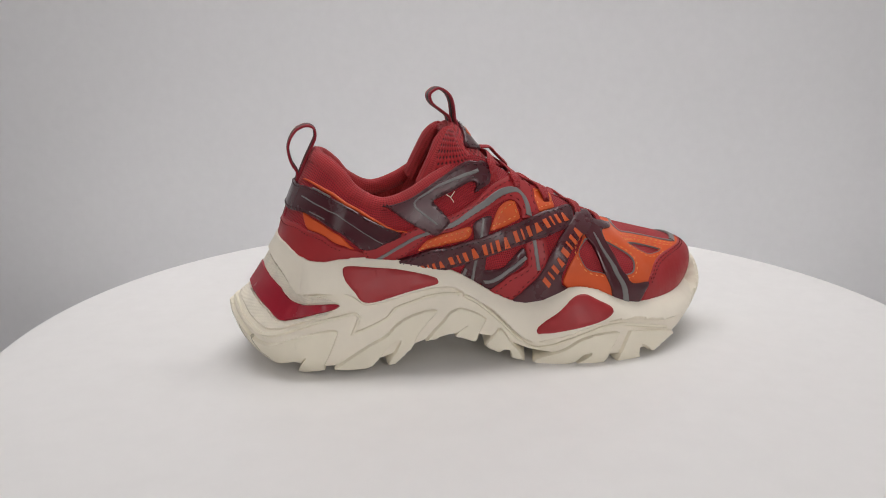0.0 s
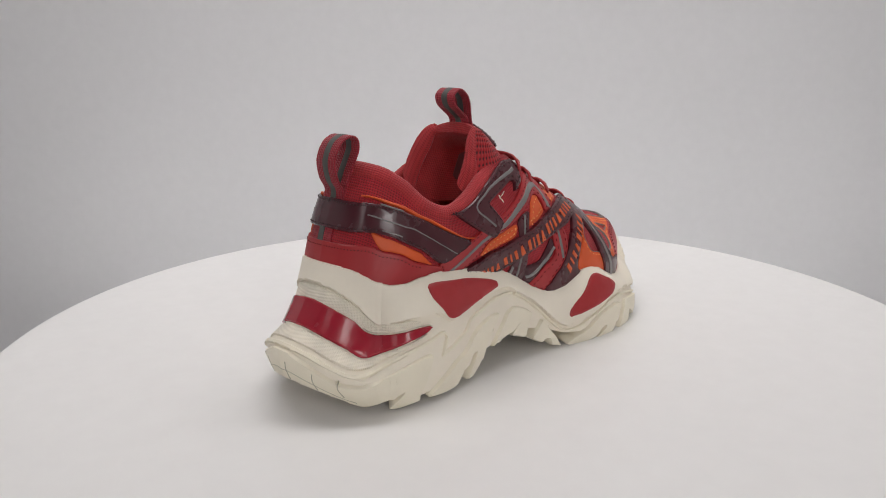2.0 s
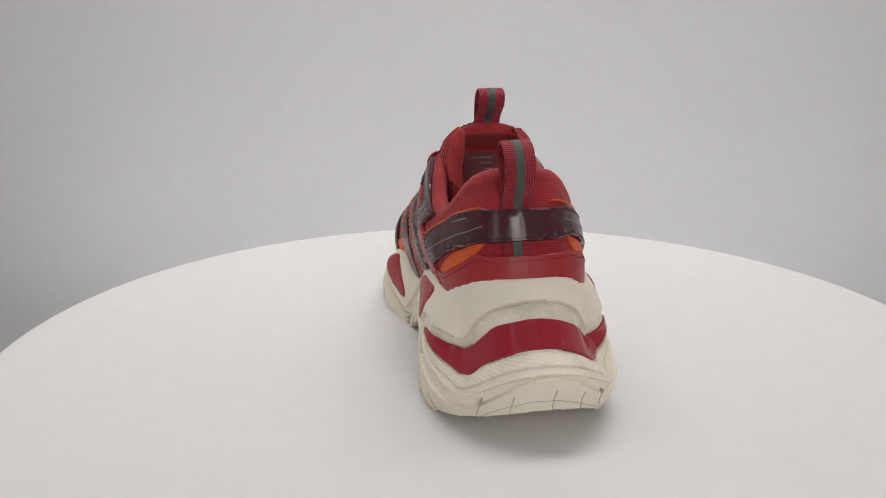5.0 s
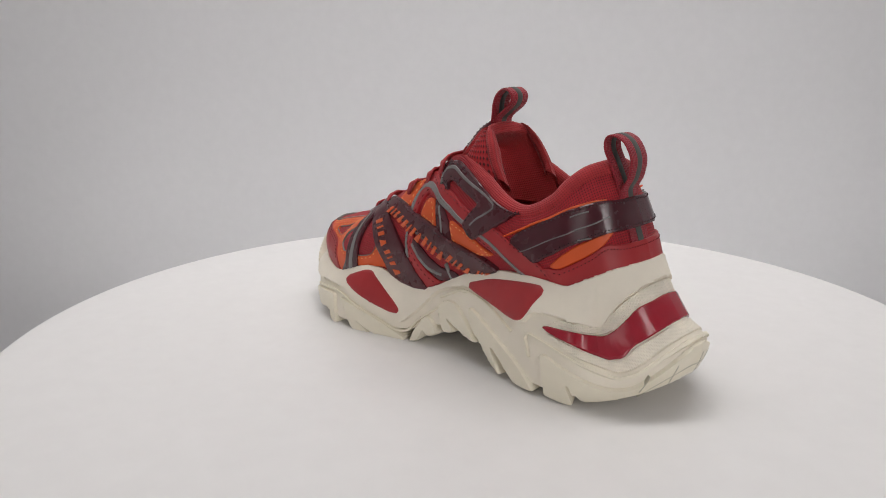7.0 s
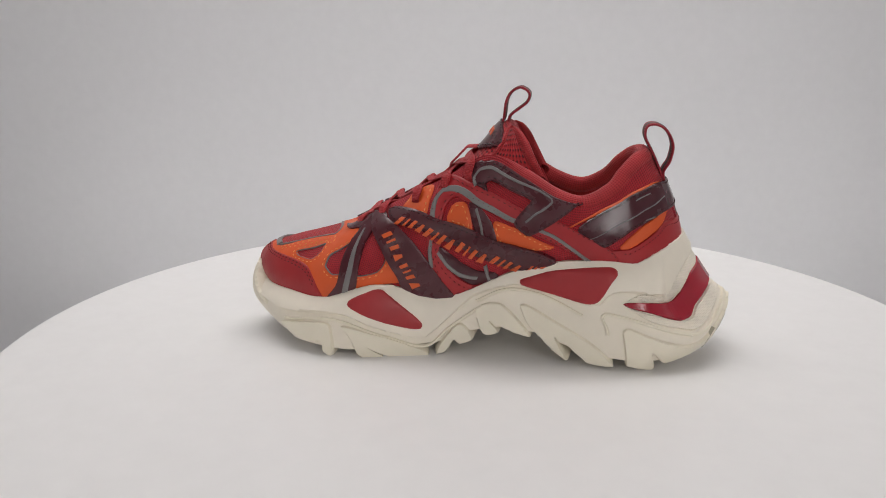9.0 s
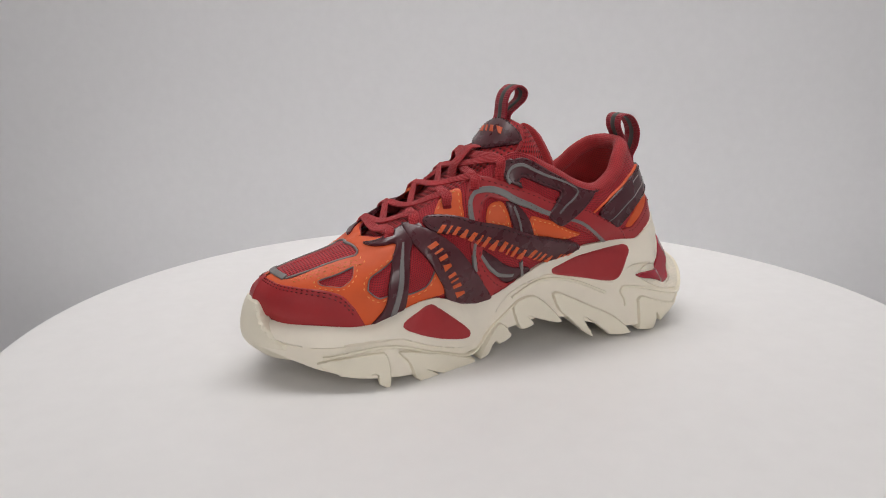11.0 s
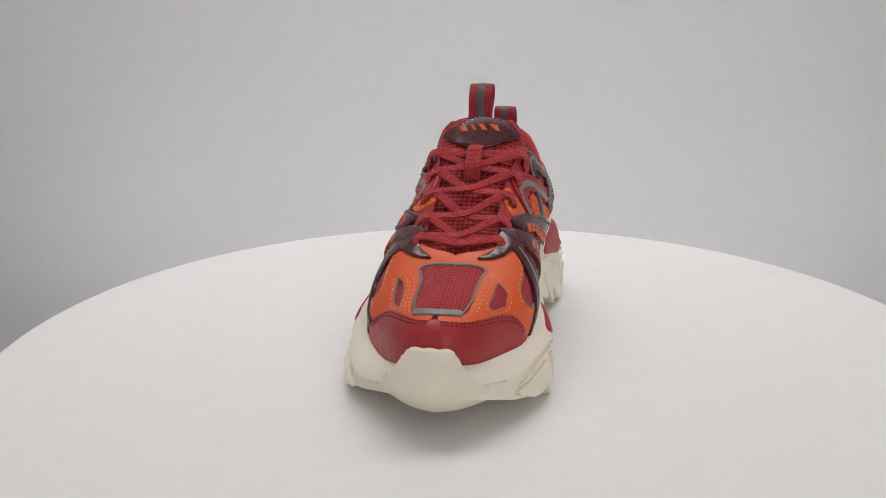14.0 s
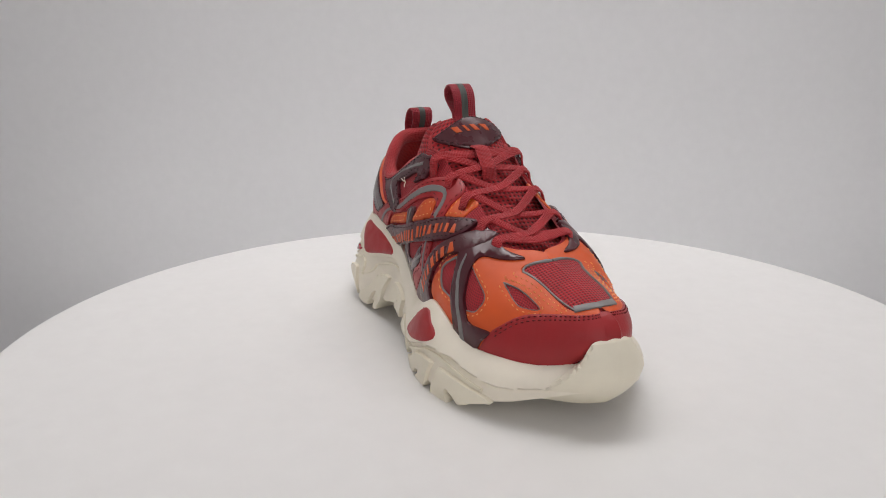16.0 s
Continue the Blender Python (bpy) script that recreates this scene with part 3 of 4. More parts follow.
SHAPE = {}
SHAPE[1] = {
    "toe_cap": [(1000, 850), (984, 783), (956, 708), (939, 654), (922, 596), (898, 542), (875, 500), (828, 400), (790, 312), (769, 217), (766, 204), (741, -30), (782, -30), (828, -30), (886, 17), (891, -30), (951, 138), (1000, 246)],
    "vamp": [(802, 1000), (780, 992), (755, 985), (735, 972), (715, 930), (690, 808), (656, 512), (631, 254), (610, 75), (631, 21), (679, 0), (715, 8), (746, 0), (790, 167), (854, 346), (929, 546), (1000, 767), (1000, 950), (910, 658), (848, 708), (788, 750), (785, 808), (822, 983)],
    "hole_tri": [(786, 629), (782, 508), (798, 412), (829, 454), (838, 521), (811, 558)],
    "hole_win": [(750, 388), (749, 525), (716, 654), (701, 754), (680, 671), (656, 417), (648, 304), (656, 162), (684, 171), (711, 262), (729, 283)],
    "strap_red": [(590, 996), (540, 796), (484, 725), (442, 675), (384, 633), (339, 433), (308, 229), (299, 0), (340, 0), (361, 121), (398, 342), (451, 504), (501, 608), (552, 708), (570, 771), (579, 750), (582, 658), (580, 546), (576, 425), (588, 433), (599, 621), (604, 788), (601, 925)],
    "strap_low": [(595, 500), (575, 446), (571, 346), (551, 221), (506, 33), (492, 17), (511, 0), (532, 0), (546, 42), (569, 192), (584, 329)],
    "grey_strap": [(330, 6), (345, 12), (368, 248), (395, 433), (425, 509), (462, 566), (495, 624), (530, 681), (560, 790), (575, 841), (590, 866), (598, 815), (598, 720), (595, 637)],
    "chevron": [(338, 924), (352, 898), (375, 745), (392, 637), (405, 560), (422, 464), (435, 420), (445, 445), (465, 547), (460, 618), (448, 739), (445, 790), (468, 809), (490, 815), (518, 828), (525, 802), (518, 751), (545, 815), (550, 872), (560, 911), (558, 943), (540, 962), (535, 949), (520, 962), (503, 962), (480, 962), (440, 949), (402, 930), (370, 924)],
    "grey_chev": [(540, 796), (545, 853), (538, 898), (532, 904), (520, 911), (500, 898), (465, 904), (430, 911), (408, 892), (405, 853), (418, 745), (432, 662), (445, 566)],
    "band": [(0, 655), (60, 655), (108, 675), (188, 726), (240, 783), (290, 790), (332, 700), (355, 535), (335, 388), (318, 267), (288, 375), (258, 426), (202, 388), (130, 362), (60, 356), (0, 356)],
    "counter": [(0, 222), (96, 225), (150, 262), (200, 225), (250, 225), (290, 225), (321, 158), (309, -8), (250, -8), (200, -8), (100, -8), (0, -8)],
    "orange_top": [(105, 681), (185, 732), (252, 796), (300, 796), (340, 700), (370, 566)],
    "orange_low": [(110, 375), (150, 267), (200, 229), (250, 229), (290, 235), (270, 350), (232, 382), (175, 369)],
    "silver1": [(112, 516), (160, 503), (228, 541), (278, 566), (338, 407)],
    "silver2": [(165, 637), (218, 681)],
    "orange_q": [(496, 546), (455, 483), (419, 362), (394, 262), (418, 225), (452, 258), (481, 354)],
    "orange_p": [(575, 633), (572, 712), (562, 721), (549, 683), (528, 471), (551, 521), (570, 575)],
    "maroon_v": [(545, 683), (519, 621), (496, 508), (482, 346), (503, 375), (516, 412)],
    "grey_v": [(531, 638), (516, 517), (506, 396)],
    "strap_long": [(669, 862), (660, 879), (589, 638), (521, 471), (455, 321), (409, 183), (392, 54), (409, 0), (440, 17), (484, 196), (534, 358), (599, 525), (642, 646), (660, 733)],
    "strap_short": [(699, 979), (662, 746), (631, 538), (592, 333), (555, 138), (531, 0), (548, 0), (574, 0), (600, 0), (618, 100), (644, 262), (666, 483), (690, 754)],
    "strut": [(779, 892), (733, 950), (689, 950), (668, 779), (684, 733), (690, 575), (688, 304), (685, 4), (704, 0), (736, 0), (718, 158), (718, 450), (716, 675), (712, 804), (735, 854)],
    "grey_strut": [(700, 762), (702, 550), (700, 279), (702, 0)],
    "maroon_low": [(581, 429), (559, 354), (506, 158), (479, 79), (473, 4), (503, 29), (536, 167), (566, 312)],
    "grey_low": [(574, 362), (552, 246), (528, 158), (503, 92)],
    "eye_orange": [(651, 883), (634, 1000), (611, 971), (610, 825), (610, 696), (642, 792)],
    "stripe_low": [(495, 179), (484, 12)],
    "words_long": [(648, 694), (602, 547), (598, 535), (552, 401), (545, 394), (495, 248), (485, 241), (442, 50), (430, 30), (405, -30)],
    "words_short": [(660, 592), (625, 273), (618, 241), (585, 63)],
    "pipe_mesh": [(824, 983), (788, 808), (790, 750), (849, 712), (909, 667)],
    "silver3": [(180, 382), (215, 426)],
    "grey_slow": [(588, 477), (585, 375), (575, 240)],
}
SHAPE[-1] = {
    "toe_cap": [(1000, 850), (984, 790), (956, 715), (920, 632), (860, 535), (820, 425), (792, 305), (770, 210), (750, 69), (738, -30), (782, -30), (828, -30), (886, 17), (891, -30), (951, 138), (1000, 246)],
    "vamp": [(802, 1000), (780, 992), (755, 985), (735, 972), (715, 930), (690, 808), (650, 420), (615, 159), (605, 69), (612, 0), (648, -10), (688, -10), (735, -10), (768, 180), (790, 270), (818, 390), (858, 490), (908, 560), (1000, 790), (1000, 955), (910, 672), (848, 730), (788, 768), (785, 820), (822, 984)],
    "hole_tri": [(768, 649), (815, 592), (842, 541), (832, 503), (808, 477), (792, 528)],
    "hole_win": [(670, 573), (648, 388), (648, 299), (655, 216), (680, 248), (695, 235), (720, 305), (735, 337), (745, 407), (748, 490), (735, 573), (710, 643), (695, 649)],
    "strap_red": [(325, 171), (352, 324), (380, 464), (415, 573), (450, 586), (520, 713), (575, 917), (590, 994), (608, 1000), (618, 949), (612, 828), (608, 694), (582, 630), (585, 700), (582, 751), (572, 758), (558, 713), (528, 624), (492, 541), (458, 452), (425, 414), (400, 248), (375, 37), (345, -20)],
    "strap_low": [(585, 477), (575, 433), (572, 337), (568, 280), (558, 241), (540, 197), (520, 114), (498, -20), (518, -1), (538, 18), (558, 108), (580, 190), (595, 286), (602, 477)],
    "grey_strap": [(348, 12), (372, 229), (400, 401), (428, 464), (468, 528), (498, 605), (532, 681), (558, 771), (575, 828), (588, 853), (595, 815), (595, 732), (592, 656)],
    "grey_chev": [(532, 892), (520, 879), (498, 885), (465, 904), (440, 892), (418, 885), (408, 853), (410, 783), (428, 643), (442, 541)],
    "band": [(0, 655), (68, 652), (130, 690), (202, 745), (265, 783), (312, 707), (350, 592), (380, 452), (358, 318), (330, 178), (295, 331), (265, 440), (215, 470), (165, 450), (90, 370), (0, 356)],
    "counter": [(0, 222), (92, 240), (145, 290), (180, 300), (235, 330), (288, 220), (320, 158), (345, 20), (309, -8), (250, -8), (200, -8), (100, -8), (0, -8)],
    "orange_top": [(88, 732), (162, 758), (232, 802), (288, 790), (332, 681), (368, 528), (390, 490)],
    "orange_low": [(138, 420), (162, 330), (180, 310), (235, 340), (288, 235), (310, 171), (292, 286), (268, 401), (220, 445), (170, 430)],
    "silver1": [(118, 566), (165, 586), (220, 618), (252, 637), (288, 566), (320, 458), (352, 318)],
    "silver2": [(145, 707), (210, 751)],
    "orange_q": [(498, 516), (490, 420), (452, 318), (422, 254), (405, 210), (422, 362), (458, 445)],
    "orange_p": [(528, 496), (538, 573), (552, 668), (570, 745), (580, 758), (580, 707), (580, 637), (565, 579), (550, 535)],
    "maroon_v": [(505, 541), (535, 598), (525, 484), (510, 280), (492, 37), (473, -7), (465, 31), (490, 305), (500, 445)],
    "grey_v": [(522, 579), (510, 433), (492, 222), (478, -14)],
    "strap_long": [(670, 904), (662, 892), (630, 764), (582, 611), (535, 490), (485, 388), (452, 292), (422, 241), (395, 127), (375, -1), (405, -20), (438, 6), (462, 108), (495, 254), (528, 343), (558, 407), (585, 458), (610, 496), (630, 566), (642, 611), (662, 758)],
    "strap_short": [(690, 930), (662, 758), (638, 579), (605, 350), (580, 203), (552, 95), (532, 6), (552, -1), (572, -14), (592, -20), (608, -7), (602, 63), (605, 127), (618, 229), (640, 420), (660, 554), (682, 681), (708, 904), (710, 1000)],
    "strut": [(689, 950), (672, 790), (672, 605), (678, 516), (680, 401), (682, 260), (688, 133), (690, 18), (702, -14), (715, -14), (735, -7), (753, 108), (768, 203), (725, 229), (720, 292), (712, 369), (708, 509), (705, 656), (712, 775), (735, 840), (779, 885), (735, 945)],
    "grey_strut": [(688, 681), (690, 528), (698, 382), (702, 292), (710, 178), (712, -1)],
    "maroon_low": [(492, 44), (500, 171), (512, 197), (535, 254), (552, 331), (570, 407), (572, 369), (565, 292), (550, 235), (530, 165), (510, 57), (498, 12)],
    "grey_low": [(498, 76), (512, 120), (532, 203), (552, 273), (570, 337)],
    "eye_orange": [(615, 943), (628, 974), (648, 1000), (645, 904), (642, 834), (615, 726), (610, 720), (610, 751), (612, 879)],
    "stripe_low": [(475, 114), (468, 25)],
    "words_long": [(608, 586), (650, 732), (560, 471), (602, 573), (508, 350), (552, 439), (450, 139), (500, 331), (408, -20), (442, 101)],
    "words_short": [(582, 120), (615, 280), (620, 324), (662, 630)],
    "pipe_mesh": [(824, 984), (788, 820), (790, 768), (849, 735), (909, 680)],
    "silver3": [(165, 484), (220, 516)],
    "grey_slow": [(588, 477), (585, 375), (580, 229)],
}
SOLE = {}
SOLE[1] = {
    "red_front": [(685, 29.8), (678, 32.8), (650, 37.2), (633, 37.2), (600, 28.6), (575, 19.6), (576, 16.4), (589, 16.4), (624, 20.0), (666, 26.2)],
    "bead2": [(354, 29.4), (400, 37.8), (439, 41.0), (466, 39.8), (501, 32.4)],
    "bead3": [(811, 17.0), (701, 21.0), (624, 11.6), (570, 5.2), (539, 15.8), (492, 30.4)],
    "lug2": [(440, 32.4), (429, 32.8), (384, 23.8), (338, 13.8), (310, 2.4), (344, 2.2), (355, 5.4), (389, 15.8), (372, 2.8), (394, 8.0), (414, 16.0), (430, 22.2)],
    "lug3": [(500, 28.6), (466, 32.2), (424, 14.8), (458, 17.4), (482, 21.8), (469, 15.6), (491, 13.8)],
    "lug4": [(524, 19.2), (504, 10.6), (524, 6.4), (531, 8.8), (542, 1.8), (556, 0.6), (551, 7.0)],
    "lug5": [(692, 17.8), (678, 18), (624, 12.2), (566, 2.2), (566, 0), (585, 0), (621, 0), (652, 6.2), (629, 0), (661, 0), (668, 2.2), (678, 11.8)],
    "lug6": [(818, 15), (715, 19), (706, 13.6), (705, 0.4), (722, 1.6), (726, 8), (758, 6.4), (791, 9)],
    "red_rear": [(440, 46.2), (435, 47.4), (418, 49.8), (398, 52.2), (370, 54.0), (338, 55.2), (315, 55.2), (308, 53.7), (308, 51.9), (318, 47.1), (328, 40.8), (335, 37.8), (345, 36.6), (360, 37.2), (380, 39.0), (408, 41.4), (435, 43.5), (440, 44.7)],
    "wedge_top": [(0, 54.0), (50, 52.4), (92, 49.6), (122, 44.1), (150, 38.7), (175, 35.7), (198, 35.4), (255, 38.1), (292, 38.6), (300, 37.6)],
    "wedge_low": [(0, 42.0), (45, 40.5), (82, 37.5), (120, 32.9), (150, 27.6), (168, 26.4), (182, 26.1), (212, 28.2), (258, 32.9), (290, 35.6)],
    "line1": [(0, 60.4), (50, 59.4), (95, 56.3), (132, 51.3), (158, 45.6), (178, 40.5), (198, 39.0), (235, 41.1), (272, 42.9), (295, 43.5), (312, 42.9), (322, 40.5), (330, 36.9), (340, 35.4), (350, 35.7), (375, 38.1), (402, 40.2), (430, 42.6), (448, 43.2), (468, 41.1), (485, 38.6), (509, 33.2), (539, 21.4), (569, 10.8), (585, 10.6), (624, 15.0), (684, 23.8), (702, 24.2), (818, 22.0), (905, 25.0), (940, 27.0)],
    "step": [(0, 36.0), (58, 33.9), (98, 30.0), (145, 23.4), (170, 21.3), (188, 21.9), (225, 24.6), (260, 28.2), (290, 31.2), (315, 33.0), (325, 33.0), (328, 30.3), (322, 25.8), (320, 21.3)],
    "heel": [(0, 33.2), (50, 30.3), (88, 24.5), (140, 15.8), (173, 14.0), (205, 15.3), (242, 18.6), (268, 21.6), (285, 24.0), (292, 24.6), (300, 23.1), (298, 17.1), (294, 5.7), (292, 2.4), (245, 0.6), (255, 11.8), (230, 4.5), (200, 5.0), (160, 8.3), (119, 11.0), (70, 14.0), (0, 16.8)],
}
SOLE[-1] = {
    "red_rear": [(302, 57.9), (298, 57.0), (298, 55.2), (302, 51.6), (315, 45.6), (322, 41.4), (330, 39.9), (342, 39.9), (358, 41.1), (388, 43.8), (415, 45.6), (428, 46.5), (430, 47.4), (428, 49.2), (415, 51.3), (392, 53.7), (372, 55.5), (348, 56.7), (320, 57.9)],
    "red_front": [(560, 19.2), (562, 20.7), (572, 24.0), (588, 28.2), (598, 31.4), (610, 35.4), (622, 36.9), (633, 36.6), (642, 35.1), (665, 30.6), (670, 28.8), (670, 27.3), (662, 25.5), (645, 23.4), (618, 21.0), (592, 18.9), (578, 17.7), (568, 17.4), (562, 17.1), (560, 18.0)],
    "bead2": [(312, 23.4), (330, 25.5), (358, 30.3), (370, 35.1), (395, 38.1), (422, 40.5), (448, 40.8), (460, 39.9)],
    "bead3": [(465, 39.3), (485, 34.5), (510, 25.5), (532, 15.9), (548, 10.5), (560, 9.0), (578, 10.2), (595, 12.9), (648, 19.8), (680, 20.7), (705, 18.9), (780, 13.2)],
    "lug2": [(283, 3.3), (300, 8.7), (332, 16.2), (355, 20.7), (370, 26.4), (390, 30.6), (410, 32.4), (422, 32.7), (428, 31.8), (422, 28.8), (410, 24.0), (400, 18.9), (392, 12.3), (380, 7.8), (370, 4.2), (358, 3.0), (358, 6.0), (368, 11.4), (375, 16.8), (370, 16.5), (360, 13.8), (348, 8.7), (340, 5.1), (328, 2.4)],
    "lug3": [(410, 15.0), (420, 20.1), (435, 26.1), (445, 30.6), (458, 32.4), (470, 31.5), (485, 28.8), (495, 25.8), (495, 24.9), (490, 21.0), (485, 17.4), (480, 12.6), (462, 15.0), (452, 16.8), (460, 20.1), (470, 22.5), (468, 22.2), (455, 18.9), (448, 18.3), (430, 16.5)],
    "lug4": [(492, 10.5), (498, 13.8), (508, 18.6), (512, 20.1), (518, 18.6), (525, 13.8), (538, 7.5), (545, 2.4), (545, 1.2), (528, 2.7), (525, 6.9), (518, 7.5), (512, 5.7), (500, 8.1)],
    "lug5": [(555, 1.2), (558, 2.7), (572, 5.1), (595, 8.7), (618, 14.4), (648, 17.1), (672, 17.1), (678, 16.2), (675, 14.4), (665, 8.4), (658, 1.5), (652, 0.0), (650, 0.0), (620, 0.0), (612, 0.0), (620, 1.8), (633, 5.4), (633, 6.0), (622, 4.8), (610, 0.9), (600, 0.0), (568, 0.0), (572, 0.0), (560, 0.0)],
    "lug6": [(695, 16.2), (700, 16.2), (740, 14.1), (788, 11.1), (798, 8.4), (758, 4.2), (740, 1.8), (725, 5.4), (715, 7.2), (712, 4.8), (715, 0.0), (698, 0.0), (675, 0.0), (672, 0.3), (680, 6.6), (688, 13.2)],
    "wedge_top": [(0, 54.0), (50, 52.4), (92, 48.9), (128, 44.4), (145, 40.8), (165, 38.0), (198, 36.8), (262, 39.6), (286, 40.0), (294, 39.0)],
    "wedge_low": [(0, 42.0), (45, 40.5), (82, 37.5), (120, 33.0), (150, 28.8), (170, 28.0), (205, 30.0), (255, 34.5), (284, 37.0)],
    "line1": [(0, 60.4), (50, 59.4), (95, 56.1), (130, 51.6), (155, 46.2), (178, 42.3), (195, 41.2), (260, 44.4), (292, 45.0), (302, 44.7), (315, 42.3), (325, 39.0), (335, 38.1), (358, 39.3), (398, 42.9), (422, 44.1), (440, 44.1), (452, 43.2), (462, 40.8), (480, 36.0), (500, 30.6), (520, 22.8), (535, 16.5), (548, 12.9), (558, 12.0), (572, 13.2), (595, 15.6), (633, 20.7), (658, 22.5), (682, 22.5), (712, 21.3), (745, 18.9), (782, 17.0), (812, 16.5), (870, 20.0), (905, 24.0), (940, 27.0)],
    "step": [(0, 36.0), (58, 33.9), (98, 30.0), (143, 24.6), (158, 23.8), (178, 24.0), (222, 28.2), (262, 32.4), (292, 34.5), (308, 35.7), (316, 35.4), (320, 33.6), (315, 28.8), (310, 23.7)],
    "heel": [(0, 33.2), (50, 30.3), (88, 25.0), (122, 20.0), (155, 18.2), (173, 18.3), (195, 19.8), (230, 22.8), (265, 25.8), (283, 26.4), (290, 25.5), (290, 23.4), (283, 16.8), (275, 10.2), (268, 5.7), (268, 3.3), (255, 2.4), (210, 1.5), (238, 11.1), (228, 9.9), (190, 6.3), (158, 5.0), (119, 10.0), (70, 14.0), (0, 16.8)],
}
NOSE = {
    "nose": [(1000, 44.2), (952, 43.2), (937, 40.2), (920, 34.2), (884, 25.8), (840, 17.5), (818, 13), (860, 16), (920, 20.5), (1000, 25)],
}
BADGE = {
    "badge": [(500, -890), (533, -630), (601, 30), (579, 810), (523, 1000), (455, 610), (419, 90), (436, -430)],
    "letters": [(510, -430), (521, 520)],
}


def sv(name, side=1):
    """An outline on the upper; each side has its own where the two differ."""
    return [(a / 1000, b / 1000) for a, b in SHAPE[side].get(name, SHAPE[1].get(name))]


def sb(name):
    return [(a / 1000, b / 1000) for a, b in BADGE[name]]


def straight(loop, gap=1.5):
    """A closed outline with straight sides and slightly rounded corners."""
    p = np.asarray(loop, float)
    out = []
    for i in range(len(p)):
        a, b = p[i], p[(i + 1) % len(p)]
        n = max(2, int(np.linalg.norm((b - a) * UP) / gap))
        out += [a + (b - a) * (0.12 + 0.76 * k / n) for k in range(n + 1)]
    return np.array(out)


def sz(name, side=1):
    return [(a / 1000, b) for a, b in SOLE[side].get(name, SOLE[1].get(name))]


def over(half, about, other=None):
    """A half outline that starts and ends on the line s = about, closed by the other side's half or its own mirror image."""
    back = [(2 * about - a, b) for a, b in reversed(half if other is None else other)]
    return half + back[1:-1] if half[0][0] == about == half[-1][0] else half + back


def both(half, other):
    """One open line right round the heel."""
    return [(-a, b) for a, b in reversed(other)] + half[1:]


def word(surf, side, line, lift, parent, scale, high, flip=1, face=1):
    """The place of a printed word: four plain bars along a line."""
    a, b = np.array(line[0]), np.array(line[1])
    d = (b - a) * scale
    long = np.linalg.norm(d)
    d /= long
    n = np.array([-d[1], d[0]]) * flip
    lean = n * high / 2 + d * high * 0.16
    at = 0.0
    for wide, top in ((0.15, 0.15), (0.075, 0.075), (0.13, 0.13), (0.22, 0.09)):
        lo, hi = d * long * wide, d * long * top
        c = a * scale + d * long * at
        loop = np.array([c - lean, c + lo - lean, c + (lo + hi) / 2 + lean, c + (lo - hi) / 2 + lean]) / scale
        dense = np.vstack([loop[j] + (loop[(j + 1) % 4] - loop[j]) * f for j in range(4) for f in (0, 0.33, 0.66)])
        patch("print_bar", surf, side, [dense], lift, PRINT_ORANGE, parent, scale, low=lift - 0.15, skirt=0.5, ring=0.2, exact=True, flip=face)
        at += wide + 0.135


def seam(name, loop, by, lift, mat, side, parent, cut=None, **kw):
    """Stitching inside the rim of a sheet on the upper."""
    scale = np.array(UP)
    line = shifted(rounded(loop, True, 2.0, scale), by, scale)
    line = np.vstack([line, line[:1]])
    stitches(upper_round, side, [line if cut is None else line[cut]], lift, mat, parent, UP, **kw)


def front_piping(vamp):
    """The broad piping straight across the front of the toe mesh."""
    e = upper_face(1, np.array(0.910), np.array(0.662)), upper_face(-1, np.array(0.910), np.array(0.662))
    tip = upper_face(1, np.array(1.0), np.array(0.955))
    ss, vv = np.meshgrid(np.linspace(0.86, 1, 141), np.linspace(0.5, 1, 161), indexing="ij")
    path, ups = [], []
    for w in np.linspace(-1, 1, 15):
        x = tip[0] + (e[0][0] - tip[0]) * w * w
        side = 1 if w <= 0 else -1
        y = e[0][1] * -w if w <= 0 else e[1][1] * w
        p = upper_face(side, ss, vv)
        k = np.unravel_index(np.argmin((p[..., 0] - x) ** 2 + (p[..., 1] - y) ** 2), ss.shape)
        path.append((x, y, p[k][2] + 0.0012))
        ups.append(normals(upper_face, side, ss[k], np.minimum(vv[k], 0.97), UP))
    q = np.linspace(0, 14, 57)
    part("piping", band_along(spline(path, q), spline(ups, q), 4.0, 1.5), GREY, vamp, "reflective grey piping")


